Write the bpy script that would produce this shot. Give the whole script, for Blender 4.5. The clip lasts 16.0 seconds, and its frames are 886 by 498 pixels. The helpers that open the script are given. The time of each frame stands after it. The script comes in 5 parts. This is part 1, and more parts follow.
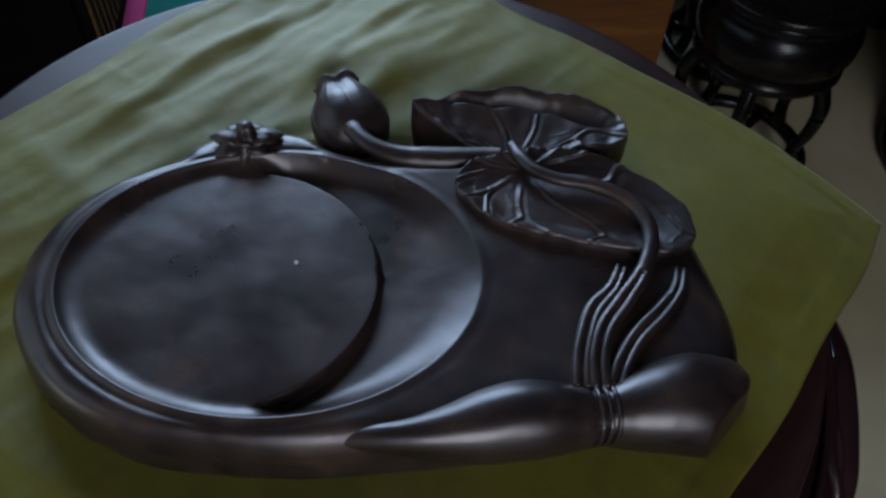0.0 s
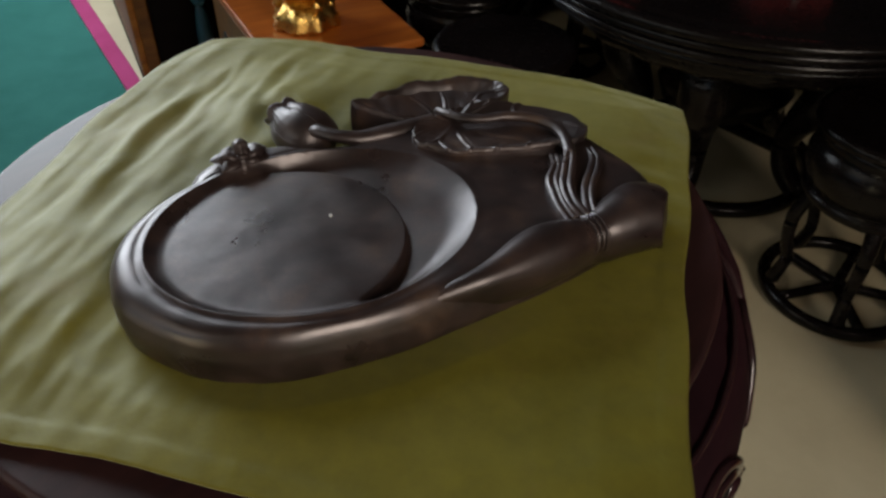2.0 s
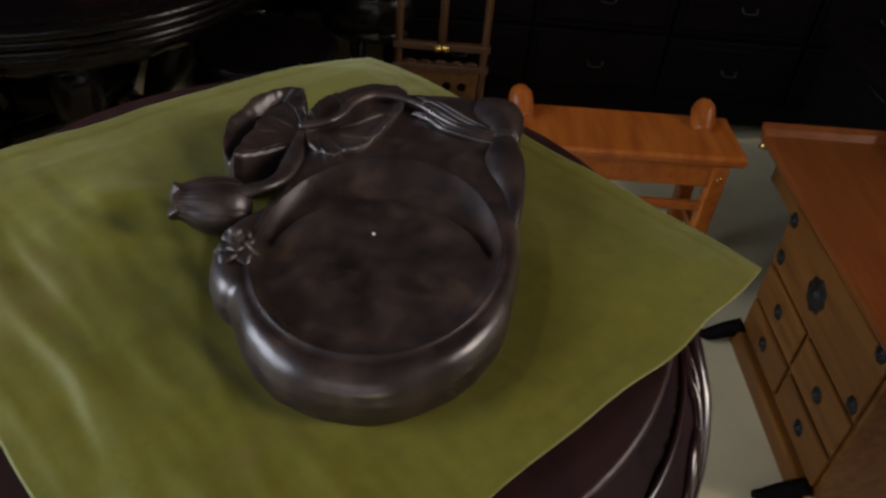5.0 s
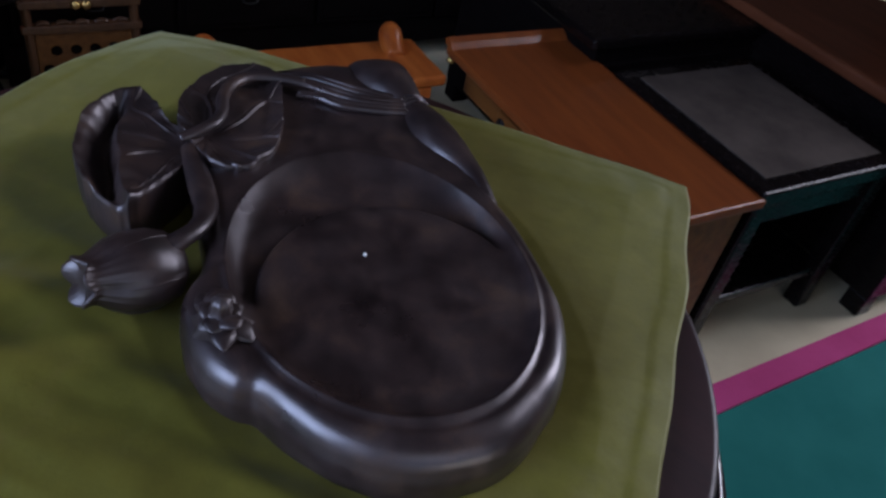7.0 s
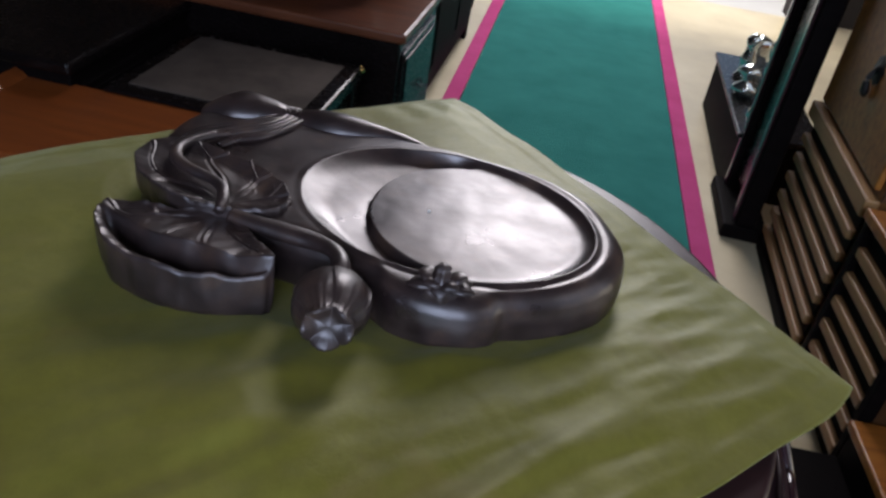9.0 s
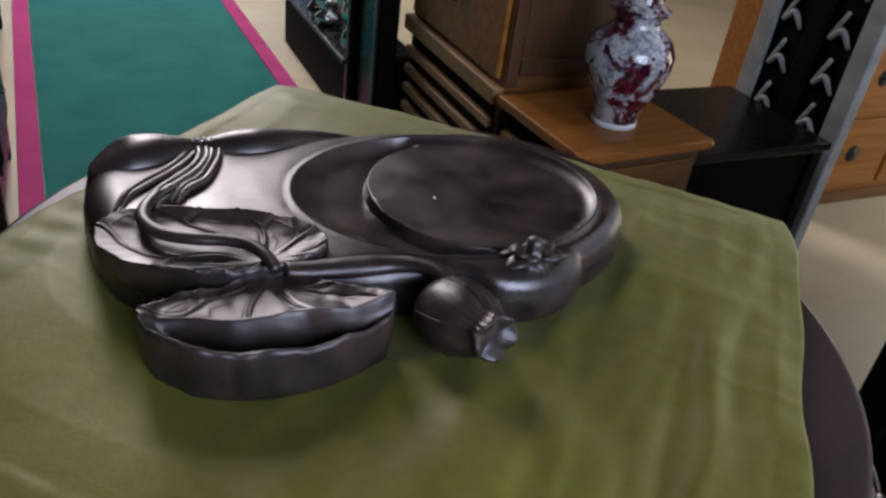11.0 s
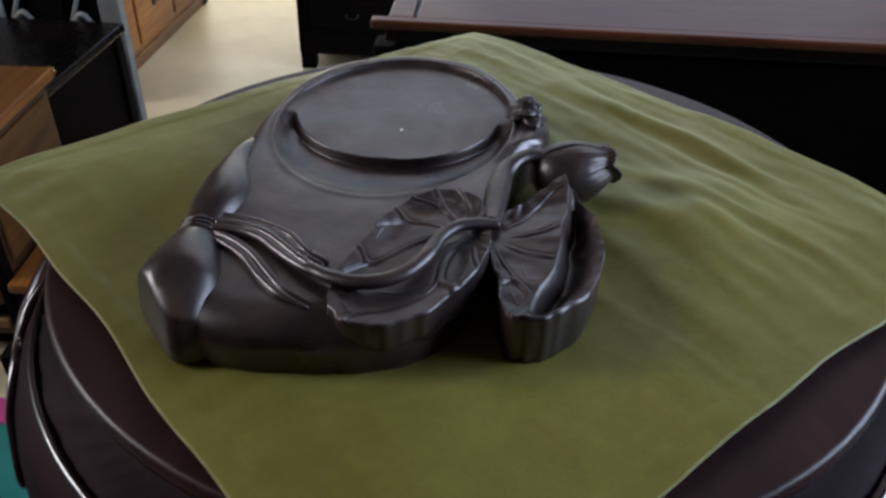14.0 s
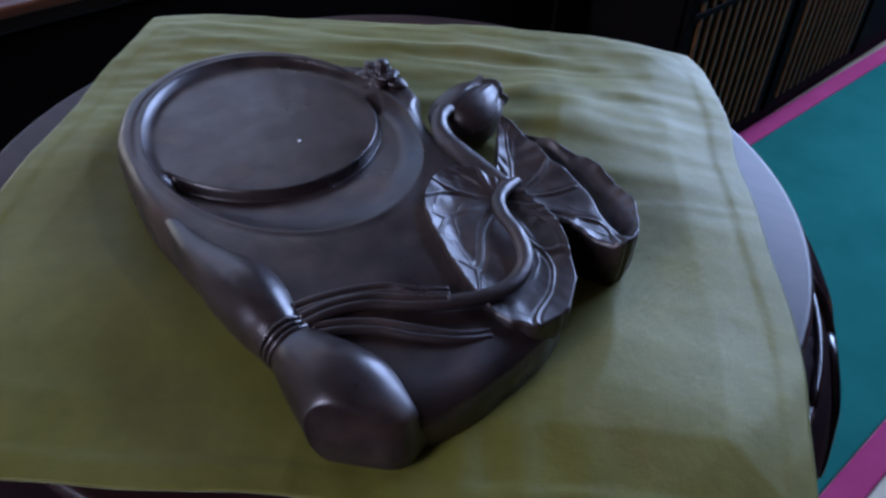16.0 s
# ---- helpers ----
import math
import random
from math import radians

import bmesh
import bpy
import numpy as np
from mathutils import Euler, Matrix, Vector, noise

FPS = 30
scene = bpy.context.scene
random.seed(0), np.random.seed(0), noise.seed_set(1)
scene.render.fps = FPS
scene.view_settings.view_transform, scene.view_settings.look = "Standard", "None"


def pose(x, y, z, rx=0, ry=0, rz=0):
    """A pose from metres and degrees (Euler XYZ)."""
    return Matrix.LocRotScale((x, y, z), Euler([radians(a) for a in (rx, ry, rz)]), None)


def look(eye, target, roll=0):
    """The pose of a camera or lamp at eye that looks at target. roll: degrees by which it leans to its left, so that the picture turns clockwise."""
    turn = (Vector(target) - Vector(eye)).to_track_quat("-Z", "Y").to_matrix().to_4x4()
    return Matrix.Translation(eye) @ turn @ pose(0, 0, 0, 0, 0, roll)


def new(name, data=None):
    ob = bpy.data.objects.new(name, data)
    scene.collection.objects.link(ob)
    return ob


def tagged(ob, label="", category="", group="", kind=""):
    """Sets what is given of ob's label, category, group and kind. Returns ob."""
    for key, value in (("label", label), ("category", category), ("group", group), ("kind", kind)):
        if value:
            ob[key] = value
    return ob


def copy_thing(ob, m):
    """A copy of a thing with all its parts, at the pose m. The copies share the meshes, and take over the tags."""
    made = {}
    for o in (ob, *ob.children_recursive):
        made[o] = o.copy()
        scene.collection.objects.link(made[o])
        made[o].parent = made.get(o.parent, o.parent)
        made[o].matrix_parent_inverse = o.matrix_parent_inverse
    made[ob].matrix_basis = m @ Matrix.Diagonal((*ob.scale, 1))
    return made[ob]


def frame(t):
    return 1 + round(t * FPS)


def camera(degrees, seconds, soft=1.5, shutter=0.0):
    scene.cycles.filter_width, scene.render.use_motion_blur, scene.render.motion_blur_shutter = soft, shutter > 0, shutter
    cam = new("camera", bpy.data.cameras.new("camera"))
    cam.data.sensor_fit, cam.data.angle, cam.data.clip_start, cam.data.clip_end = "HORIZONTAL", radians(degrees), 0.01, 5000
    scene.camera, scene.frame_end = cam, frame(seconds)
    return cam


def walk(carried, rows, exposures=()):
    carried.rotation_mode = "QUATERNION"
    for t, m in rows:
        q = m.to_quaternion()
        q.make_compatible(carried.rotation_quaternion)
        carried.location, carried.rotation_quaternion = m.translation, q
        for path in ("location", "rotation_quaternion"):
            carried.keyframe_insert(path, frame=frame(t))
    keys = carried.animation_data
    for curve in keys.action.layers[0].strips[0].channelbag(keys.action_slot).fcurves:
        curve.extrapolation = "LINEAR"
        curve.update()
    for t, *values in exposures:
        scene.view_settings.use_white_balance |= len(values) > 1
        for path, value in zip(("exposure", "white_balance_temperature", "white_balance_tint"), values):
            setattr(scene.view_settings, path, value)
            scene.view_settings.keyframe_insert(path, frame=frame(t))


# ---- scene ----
cam = camera(58.9, 16.0, 2.8)
PATH = [
    (0, (0.033, -0.211, 1.245), (0.231, 1.047, -0.297), 2.7),
    (0.5, (0.051, -0.236, 1.235), (0.182, 1.057, -0.285), 1.1),
    (1, (0.027, -0.281, 1.233), (0.188, 1.129, -0.177), -0.6),
    (1.5, (-0.053, -0.304, 1.24), (0.525, 1.069, -0.095), 2.2),
    (2, (-0.124, -0.316, 1.24), (0.69, 0.986, -0.042), 0.6),
    (2.5, (-0.155, -0.306, 1.245), (0.813, 0.936, 0.013), 3.0),
    (3, (-0.196, -0.242, 1.238), (0.916, 0.853, -0.013), 3.0),
    (3.5, (-0.238, -0.183, 1.25), (1.013, 0.661, -0.063), 3.4),
    (4, (-0.268, -0.138, 1.253), (1.119, 0.448, -0.063), 6.4),
    (4.5, (-0.313, -0.081, 1.261), (1.189, 0.147, -0.041), 5.7),
    (5, (-0.353, -0.017, 1.263), (1.196, -0.105, 0.001), 5.9),
    (5.2, (-0.356, 0.009, 1.259), (1.2, -0.172, 0.016), 6.0),
    (7.3, (-0.216, 0.179, 1.214), (0.897, -0.889, -0.06), 12.5),
    (7.5, (-0.203, 0.213, 1.21), (0.807, -0.961, -0.055), 11.5),
    (8, (-0.15, 0.305, 1.219), (0.546, -1.126, 0.008), 8.9),
    (8.5, (-0.094, 0.387, 1.219), (0.343, -1.184, 0.062), 9.2),
    (9, (-0.055, 0.396, 1.214), (0.143, -1.268, 0.123), 9.4),
    (9.5, (0.019, 0.385, 1.206), (-0.083, -1.29, 0.117), 7.9),
    (10, (0.047, 0.373, 1.202), (-0.271, -1.278, 0.12), 10.1),
    (10.2, (0.066, 0.367, 1.198), (-0.359, -1.259, 0.114), 9.8),
    (12.3, (0.331, 0.267, 1.19), (-0.992, -0.798, 0.134), 4.0),
    (12.5, (0.338, 0.236, 1.187), (-1.063, -0.709, 0.116), 3.5),
    (13, (0.347, 0.204, 1.187), (-1.152, -0.545, 0.095), 5.9),
    (13.5, (0.367, 0.136, 1.19), (-1.232, -0.313, 0.076), 4.6),
    (14, (0.417, 0.053, 1.19), (-1.212, -0.038, 0.034), 1.7),
    (14.5, (0.44, 0.0, 1.199), (-1.196, 0.154, 0.06), 2.0),
    (15, (0.403, -0.047, 1.192), (-1.169, 0.341, 0.017), 1.7),
    (15.5, (0.339, -0.119, 1.185), (-1.061, 0.583, -0.059), 1.0),
    (16, (0.313, -0.181, 1.208), (-0.795, 0.869, -0.084), 2.9),
]
EXPOSURES = [
    (0.0, -0.70, 6000, 4), (1.0, -0.75, 6600, 6), (1.5, -0.45, 8000, 8), (2.5, -0.05, 8700, 10), (3.5, 0.02, 9200, 12), (5.0, -0.08, 7900, 10), (7.5, -0.28, 5700, 18),
    (8.5, -0.1, 6000, 12), (9.5, -0.14, 7000, 14), (10.0, -0.15, 7000, 16), (12.5, -0.15, 6600, 16), (13.5, 0.0, 7000, 16), (14.5, 0.12, 6100, 6),
    (15.5, -0.1, 5600, 16), (16.0, -0.05, 5300, 20)]
walk(cam, [(t, look(eye, target, roll)) for t, eye, target, roll in PATH], EXPOSURES)

# ---- world, sun, exposure ----
world = bpy.data.worlds.new("world")
scene.world = world
world.use_nodes = True
wn = world.node_tree.nodes
sky = wn.new("ShaderNodeTexSky")
sky.sky_type = 'NISHITA'
sky.sun_disc = False
sky.sun_elevation = radians(80)
sky.sun_rotation = radians(170)
wn["Background"].inputs["Strength"].default_value = 0.15
world.node_tree.links.new(sky.outputs[0], wn["Background"].inputs["Color"])
sun_data = bpy.data.lights.new("sun", 'SUN')
sun_data.energy = 4.0
sun_data.angle = radians(9)
sun_data.color = (1.0, 0.95, 0.87)
sun = new("sun", sun_data)
sun.matrix_world = look((0.15, -0.85, 5.0), (0, 0, 0))


def window_light(name, x, y, z, w, h, aim, watts, tint):
    """Sky light that comes in through an opening of the shop; once also an added floor fill."""
    d = bpy.data.lights.new(name, 'AREA')
    d.shape, d.size, d.size_y, d.energy, d.color = 'RECTANGLE', w, h, watts, tint
    ob = new(name, d)
    ob.matrix_world = look((x, y, z), aim)
    return ob


window_light("shopfront_daylight", -0.12, -4.98, 3.30, 1.35, 2.8, (-0.12, 0, 0.95), 165, (1.0, 0.97, 1.0))
window_light("north_window_daylight", -0.55, 4.28, 2.55, 2.8, 2.5, (-0.2, 0, 1.3), 270, (0.60, 0.75, 1.0))
window_light("west_window_daylight", -3.98, 0.30, 3.40, 4.0, 2.0, (-1.6, 0.2, 0.0), 21, (1.0, 0.96, 0.84))
# added low fill that brightens the western floor; no door is known there
window_light("west_floor_fill", -3.98, -0.95, 0.70, 1.8, 1.1, (-2.0, -0.9, 0.0), 20, (1.0, 0.93, 0.70))

# ---- materials ----


def material(name):
    m = bpy.data.materials.new(name)
    m.use_nodes = True
    nt = m.node_tree
    return m, nt, nt.nodes["Principled BSDF"]


def add(nt, kind, **inputs):
    n = nt.nodes.new(kind)
    for k, v in inputs.items():
        n.inputs[k].default_value = v
    return n


def ramp(nt, src, stops):
    r = nt.nodes.new("ShaderNodeValToRGB")
    el = r.color_ramp.elements
    el[0].position, el[0].color = stops[0][0], (*stops[0][1], 1)
    el[1].position, el[1].color = stops[-1][0], (*stops[-1][1], 1)
    for p, c in stops[1:-1]:
        e = el.new(p)
        e.color = (*c, 1)
    nt.links.new(src, r.inputs[0])
    return r


def surface(name, cols, scale, rough=(0.4, 0.6), bump=0.1, bump_scale=200.0, stretch=(1, 1, 1), metal=0.0, dist=0.002, coat=0.0, detail=6.0, spec=0.5, island=0.0):
    """A mottled or grained surface: colour from a coarse noise, roughness and relief from a fine one."""
    m, nt, p = material(name)
    co = nt.nodes.new("ShaderNodeTexCoord")
    mp = nt.nodes.new("ShaderNodeMapping")
    mp.inputs["Scale"].default_value = stretch
    nt.links.new(co.outputs["Object"], mp.inputs["Vector"])
    a = add(nt, "ShaderNodeTexNoise", Scale=scale, Detail=detail, Roughness=0.6)
    b = add(nt, "ShaderNodeTexNoise", Scale=bump_scale, Detail=4.0, Roughness=0.6)
    for n in (a, b):
        nt.links.new(mp.outputs[0], n.inputs["Vector"])
    n = len(cols)
    r = ramp(nt, a.outputs["Fac"], [(0.3 + 0.4 * i / (n - 1), c) for i, c in enumerate(cols)])
    last = r.outputs[0]
    if island:
        info = nt.nodes.new("ShaderNodeObjectInfo")
        hsv = nt.nodes.new("ShaderNodeHueSaturation")
        mr = add(nt, "ShaderNodeMapRange")
        mr.inputs["To Min"].default_value, mr.inputs["To Max"].default_value = 1 - island, 1 + island
        nt.links.new(info.outputs["Random"], mr.inputs["Value"])
        nt.links.new(mr.outputs[0], hsv.inputs["Value"])
        nt.links.new(last, hsv.inputs["Color"])
        last = hsv.outputs[0]
    nt.links.new(last, p.inputs["Base Color"])
    mr = add(nt, "ShaderNodeMapRange")
    mr.inputs["To Min"].default_value, mr.inputs["To Max"].default_value = rough
    nt.links.new(b.outputs["Fac"], mr.inputs["Value"])
    nt.links.new(mr.outputs[0], p.inputs["Roughness"])
    bp = add(nt, "ShaderNodeBump", Strength=bump, Distance=dist)
    nt.links.new(b.outputs["Fac"], bp.inputs["Height"])
    nt.links.new(bp.outputs[0], p.inputs["Normal"])
    p.inputs["Metallic"].default_value = metal
    p.inputs["Coat Weight"].default_value = coat
    p.inputs["Coat Roughness"].default_value = 0.12
    p.inputs["Specular IOR Level"].default_value = spec
    return m


def stone_material(name, smooth, dull, gloss, lumps):
    """Polished dark slate: brown and black clouds, a thin dusty veil in places, and a hand-rubbed uneven surface."""
    m, nt, p = material(name)
    co = nt.nodes.new("ShaderNodeTexCoord")
    a = add(nt, "ShaderNodeTexNoise", Scale=24.0, Detail=9.0, Roughness=0.62, Distortion=0.3)
    b = add(nt, "ShaderNodeTexNoise", Scale=20.0, Detail=5.0, Roughness=0.55)
    c = add(nt, "ShaderNodeTexNoise", Scale=700.0, Detail=3.0)
    d = add(nt, "ShaderNodeTexNoise", Scale=45.0, Detail=6.0, Roughness=0.62)
    u = add(nt, "ShaderNodeTexNoise", Scale=34.0, Detail=2.0, Roughness=0.5)
    for n in (a, b, c, d, u):
        nt.links.new(co.outputs["Object"], n.inputs["Vector"])
    r = ramp(nt, a.outputs["Fac"], [(0.30, (0.007, 0.0043, 0.0044)), (0.44, (0.0155, 0.0092, 0.0092)), (0.55, (0.030, 0.0178, 0.0165)), (0.70, (0.070, 0.040, 0.027))])
    veil = ramp(nt, d.outputs["Fac"], [(0.36, (0, 0, 0)), (0.78, (0.42, 0.42, 0.42))])
    mix = nt.nodes.new("ShaderNodeMix")
    mix.data_type = 'RGBA'
    nt.links.new(veil.outputs[0], mix.inputs["Factor"])
    nt.links.new(r.outputs[0], mix.inputs["A"])
    mix.inputs["B"].default_value = (0.050, 0.034, 0.033, 1)
    r2 = ramp(nt, c.outputs["Fac"], [(0.3, (0.75, 0.75, 0.75)), (0.7, (1.22, 1.2, 1.18))])
    mul = nt.nodes.new("ShaderNodeMix")
    mul.data_type, mul.blend_type = 'RGBA', 'MULTIPLY'
    mul.inputs["Factor"].default_value = 0.8
    nt.links.new(mix.outputs["Result"], mul.inputs["A"])
    nt.links.new(r2.outputs[0], mul.inputs["B"])
    geo = nt.nodes.new("ShaderNodeNewGeometry")
    worn = ramp(nt, geo.outputs["Pointiness"], [(0.535, (0, 0, 0)), (0.63, (0.55, 0.55, 0.55))])
    rub = nt.nodes.new("ShaderNodeMix")
    rub.data_type = 'RGBA'
    nt.links.new(worn.outputs[0], rub.inputs["Factor"])
    nt.links.new(mul.outputs["Result"], rub.inputs["A"])
    rub.inputs["B"].default_value = (0.062, 0.047, 0.045, 1)
    nt.links.new(rub.outputs["Result"], p.inputs["Base Color"])
    mr = add(nt, "ShaderNodeMapRange")
    mr.inputs["From Min"].default_value, mr.inputs["From Max"].default_value = 0.22, 0.78
    mr.inputs["To Min"].default_value, mr.inputs["To Max"].default_value = smooth, dull
    nt.links.new(b.outputs["Fac"], mr.inputs["Value"])
    nt.links.new(mr.outputs[0], p.inputs["Roughness"])
    last = None
    for src, strength, dist in ((c, 0.06, 0.0005), (d, 0.09 * lumps, 0.0010), (u, lumps, 0.0035)):
        bp = add(nt, "ShaderNodeBump", Strength=strength, Distance=dist)
        nt.links.new(src.outputs["Fac"], bp.inputs["Height"])
        if last:
            nt.links.new(last.outputs[0], bp.inputs["Normal"])
        last = bp
    nt.links.new(last.outputs[0], p.inputs["Normal"])
    p.inputs["Specular IOR Level"].default_value = gloss
    p.inputs["Specular Tint"].default_value = (1.0, 0.93, 0.95, 1)
    return m


def cloth_material():
    m, nt, p = material("olive_cloth")
    co = nt.nodes.new("ShaderNodeTexCoord")
    mp = nt.nodes.new("ShaderNodeMapping")
    mp.inputs["Rotation"].default_value = (0, 0, radians(46))
    nt.links.new(co.outputs["Object"], mp.inputs["Vector"])
    w1 = add(nt, "ShaderNodeTexWave", Scale=380.0, Distortion=2.0, Detail=2.0)
    w2 = add(nt, "ShaderNodeTexWave", Scale=380.0, Distortion=2.0, Detail=2.0)
    w2.bands_direction = 'Y'
    n1 = add(nt, "ShaderNodeTexNoise", Scale=9.0, Detail=6.0, Roughness=0.6)
    n2 = add(nt, "ShaderNodeTexNoise", Scale=70.0, Detail=5.0, Roughness=0.7)
    for n in (w1, w2, n1, n2):
        nt.links.new(mp.outputs[0], n.inputs["Vector"])
    r = ramp(nt, n1.outputs["Fac"], [(0.3, (0.112, 0.098, 0.012)), (0.5, (0.143, 0.125, 0.017)), (0.72, (0.180, 0.160, 0.028))])
    r2 = ramp(nt, n2.outputs["Fac"], [(0.3, (0.78, 0.79, 0.76)), (0.7, (1.16, 1.16, 1.15))])
    mix = nt.nodes.new("ShaderNodeMix")
    mix.data_type, mix.blend_type = 'RGBA', 'MULTIPLY'
    mix.inputs["Factor"].default_value = 0.7
    nt.links.new(r.outputs[0], mix.inputs["A"])
    nt.links.new(r2.outputs[0], mix.inputs["B"])
    # old stains, brownish, with soft uneven borders
    n3 = add(nt, "ShaderNodeTexNoise", Scale=13.0, Detail=7.0, Roughness=0.68, Distortion=0.5)
    nt.links.new(co.outputs["Object"], n3.inputs["Vector"])
    spots = ramp(nt, n3.outputs["Fac"], [(0.55, (0, 0, 0)), (0.70, (0.5, 0.5, 0.5))])
    stain = nt.nodes.new("ShaderNodeMix")
    stain.data_type = 'RGBA'
    nt.links.new(spots.outputs[0], stain.inputs["Factor"])
    nt.links.new(mix.outputs["Result"], stain.inputs["A"])
    stain.inputs["B"].default_value = (0.165, 0.118, 0.034, 1)
    nt.links.new(stain.outputs["Result"], p.inputs["Base Color"])
    s = nt.nodes.new("ShaderNodeMath")
    s.operation = 'ADD'
    nt.links.new(w1.outputs["Fac"], s.inputs[0])
    nt.links.new(w2.outputs["Fac"], s.inputs[1])
    bp = add(nt, "ShaderNodeBump", Strength=0.10, Distance=0.0004)
    nt.links.new(s.outputs[0], bp.inputs["Height"])
    bp2 = add(nt, "ShaderNodeBump", Strength=0.14, Distance=0.003)
    nt.links.new(n2.outputs["Fac"], bp2.inputs["Height"])
    nt.links.new(bp.outputs[0], bp2.inputs["Normal"])
    nt.links.new(bp2.outputs[0], p.inputs["Normal"])
    p.inputs["Roughness"].default_value = 0.52
    p.inputs["Sheen Weight"].default_value = 0.28
    p.inputs["Sheen Roughness"].default_value = 0.40
    p.inputs["Sheen Tint"].default_value = (0.90, 0.95, 0.62, 1)
    p.inputs["Specular IOR Level"].default_value = 0.46
    p.inputs["Specular Tint"].default_value = (0.97, 1.0, 0.60, 1)
    return m


def carpet_material(name, c1, c2):
    m = surface(name, [c1, c2], 5.0, (0.9, 1.0), 0.9, 420.0, dist=0.004, spec=0.1)
    return m


def porcelain_material():
    m, nt, p = material("painted_porcelain")
    co = nt.nodes.new("ShaderNodeTexCoord")
    a = add(nt, "ShaderNodeTexNoise", Scale=9.0, Detail=4.0, Roughness=0.72, Distortion=0.6)
    b = add(nt, "ShaderNodeTexNoise", Scale=36.0, Detail=4.0, Roughness=0.7, Distortion=1.0)
    v = add(nt, "ShaderNodeTexVoronoi", Scale=48.0)
    for n in (a, b, v):
        nt.links.new(co.outputs["Object"], n.inputs["Vector"])
    red = ramp(nt, a.outputs["Fac"], [(0.49, (0, 0, 0)), (0.53, (1, 1, 1))])
    blue = ramp(nt, b.outputs["Fac"], [(0.46, (0, 0, 0)), (0.56, (1, 1, 1))])
    petals = ramp(nt, v.outputs["Distance"], [(0.2, (0.13, 0.012, 0.022)), (0.6, (0.040, 0.005, 0.012))])
    m1 = nt.nodes.new("ShaderNodeMix")
    m1.data_type = 'RGBA'
    m1.inputs["A"].default_value = (0.46, 0.43, 0.42, 1)
    m1.inputs["B"].default_value = (0.20, 0.21, 0.27, 1)
    nt.links.new(blue.outputs[0], m1.inputs["Factor"])
    m2 = nt.nodes.new("ShaderNodeMix")
    m2.data_type = 'RGBA'
    nt.links.new(red.outputs[0], m2.inputs["Factor"])
    nt.links.new(m1.outputs["Result"], m2.inputs["A"])
    nt.links.new(petals.outputs[0], m2.inputs["B"])
    nt.links.new(m2.outputs["Result"], p.inputs["Base Color"])
    p.inputs["Roughness"].default_value = 0.08
    p.inputs["Coat Weight"].default_value = 0.5
    return m


STONE = stone_material("ink_stone", 0.20, 0.48, 0.85, 0.16)
CARVED = stone_material("carved_ink_stone", 0.29, 0.52, 0.80, 0.42)
CLOTH = cloth_material()
ROSE = surface("rosewood_dark", [(0.011, 0.0045, 0.0065), (0.026, 0.009, 0.012), (0.044, 0.015, 0.017)], 6.0, (0.16, 0.30), 0.06, 90.0, (1, 1, 6), coat=0.6)
ROSETOP = surface("rosewood_top", [(0.020, 0.009, 0.010), (0.045, 0.018, 0.018)], 9.0, (0.30, 0.42), 0.05, 120.0, (1, 6, 1), spec=0.27)
BLACK = surface("black_lacquer", [(0.003, 0.002, 0.002), (0.006, 0.004, 0.004)], 7.0, (0.18, 0.34), 0.05, 60.0, (1, 1, 5), coat=0.04, spec=0.22)
# also on sheets and discs that paint the shade of hollows, holes and recesses
BLACKMATT = surface("blackwood_and_shade", [(0.003, 0.002, 0.002), (0.006, 0.004, 0.004)], 9.0, (0.5, 0.75), 0.1, 80.0, (1, 1, 6), spec=0.04)
ORANGE = surface("orange_wood", [(0.24, 0.052, 0.009), (0.34, 0.085, 0.014), (0.42, 0.12, 0.022)], 5.0, (0.24, 0.38), 0.06, 70.0, (1, 7, 7), spec=0.4)
HONEY = surface("honey_wood", [(0.17, 0.052, 0.009), (0.27, 0.092, 0.015), (0.35, 0.135, 0.026)], 5.0, (0.3, 0.45), 0.06, 60.0, (0.7, 9, 9), spec=0.35)
BROWN = surface("brown_wood", [(0.075, 0.028, 0.008), (0.13, 0.052, 0.013), (0.18, 0.078, 0.020)], 6.0, (0.35, 0.5), 0.1, 80.0, (1, 6, 6), spec=0.3)
REDTOP = surface("red_brown_veneer", [(0.070, 0.021, 0.009), (0.14, 0.045, 0.020)], 5.0, (0.24, 0.36), 0.04, 60.0, (7, 1, 1), spec=0.40)
SLAT = surface("pale_slat_wood", [(0.22, 0.105, 0.036), (0.32, 0.17, 0.062)], 8.0, (0.4, 0.6), 0.15, 90.0, (8, 1, 8), island=0.15)
IRON = surface("black_iron", [(0.010, 0.010, 0.011), (0.030, 0.028, 0.027)], 40.0, (0.35, 0.6), 0.3, 250.0, metal=0.7)
BRASS = surface("brass", [(0.55, 0.36, 0.12), (0.75, 0.52, 0.20)], 30.0, (0.18, 0.35), 0.1, 120.0, metal=1.0)
GILT = surface("gilded", [(0.60, 0.33, 0.09), (0.85, 0.55, 0.18)], 40.0, (0.18, 0.4), 0.4, 160.0, metal=1.0, dist=0.004)
TEAL = carpet_material("teal_carpet", (0.022, 0.165, 0.142), (0.034, 0.215, 0.185))
PINK = carpet_material("pink_carpet", (0.48, 0.060, 0.19), (0.58, 0.085, 0.25))
FLOOR = surface("cream_floor", [(0.46, 0.385, 0.25), (0.54, 0.46, 0.30), (0.60, 0.52, 0.35)], 3.0, (0.35, 0.5), 0.1, 60.0)
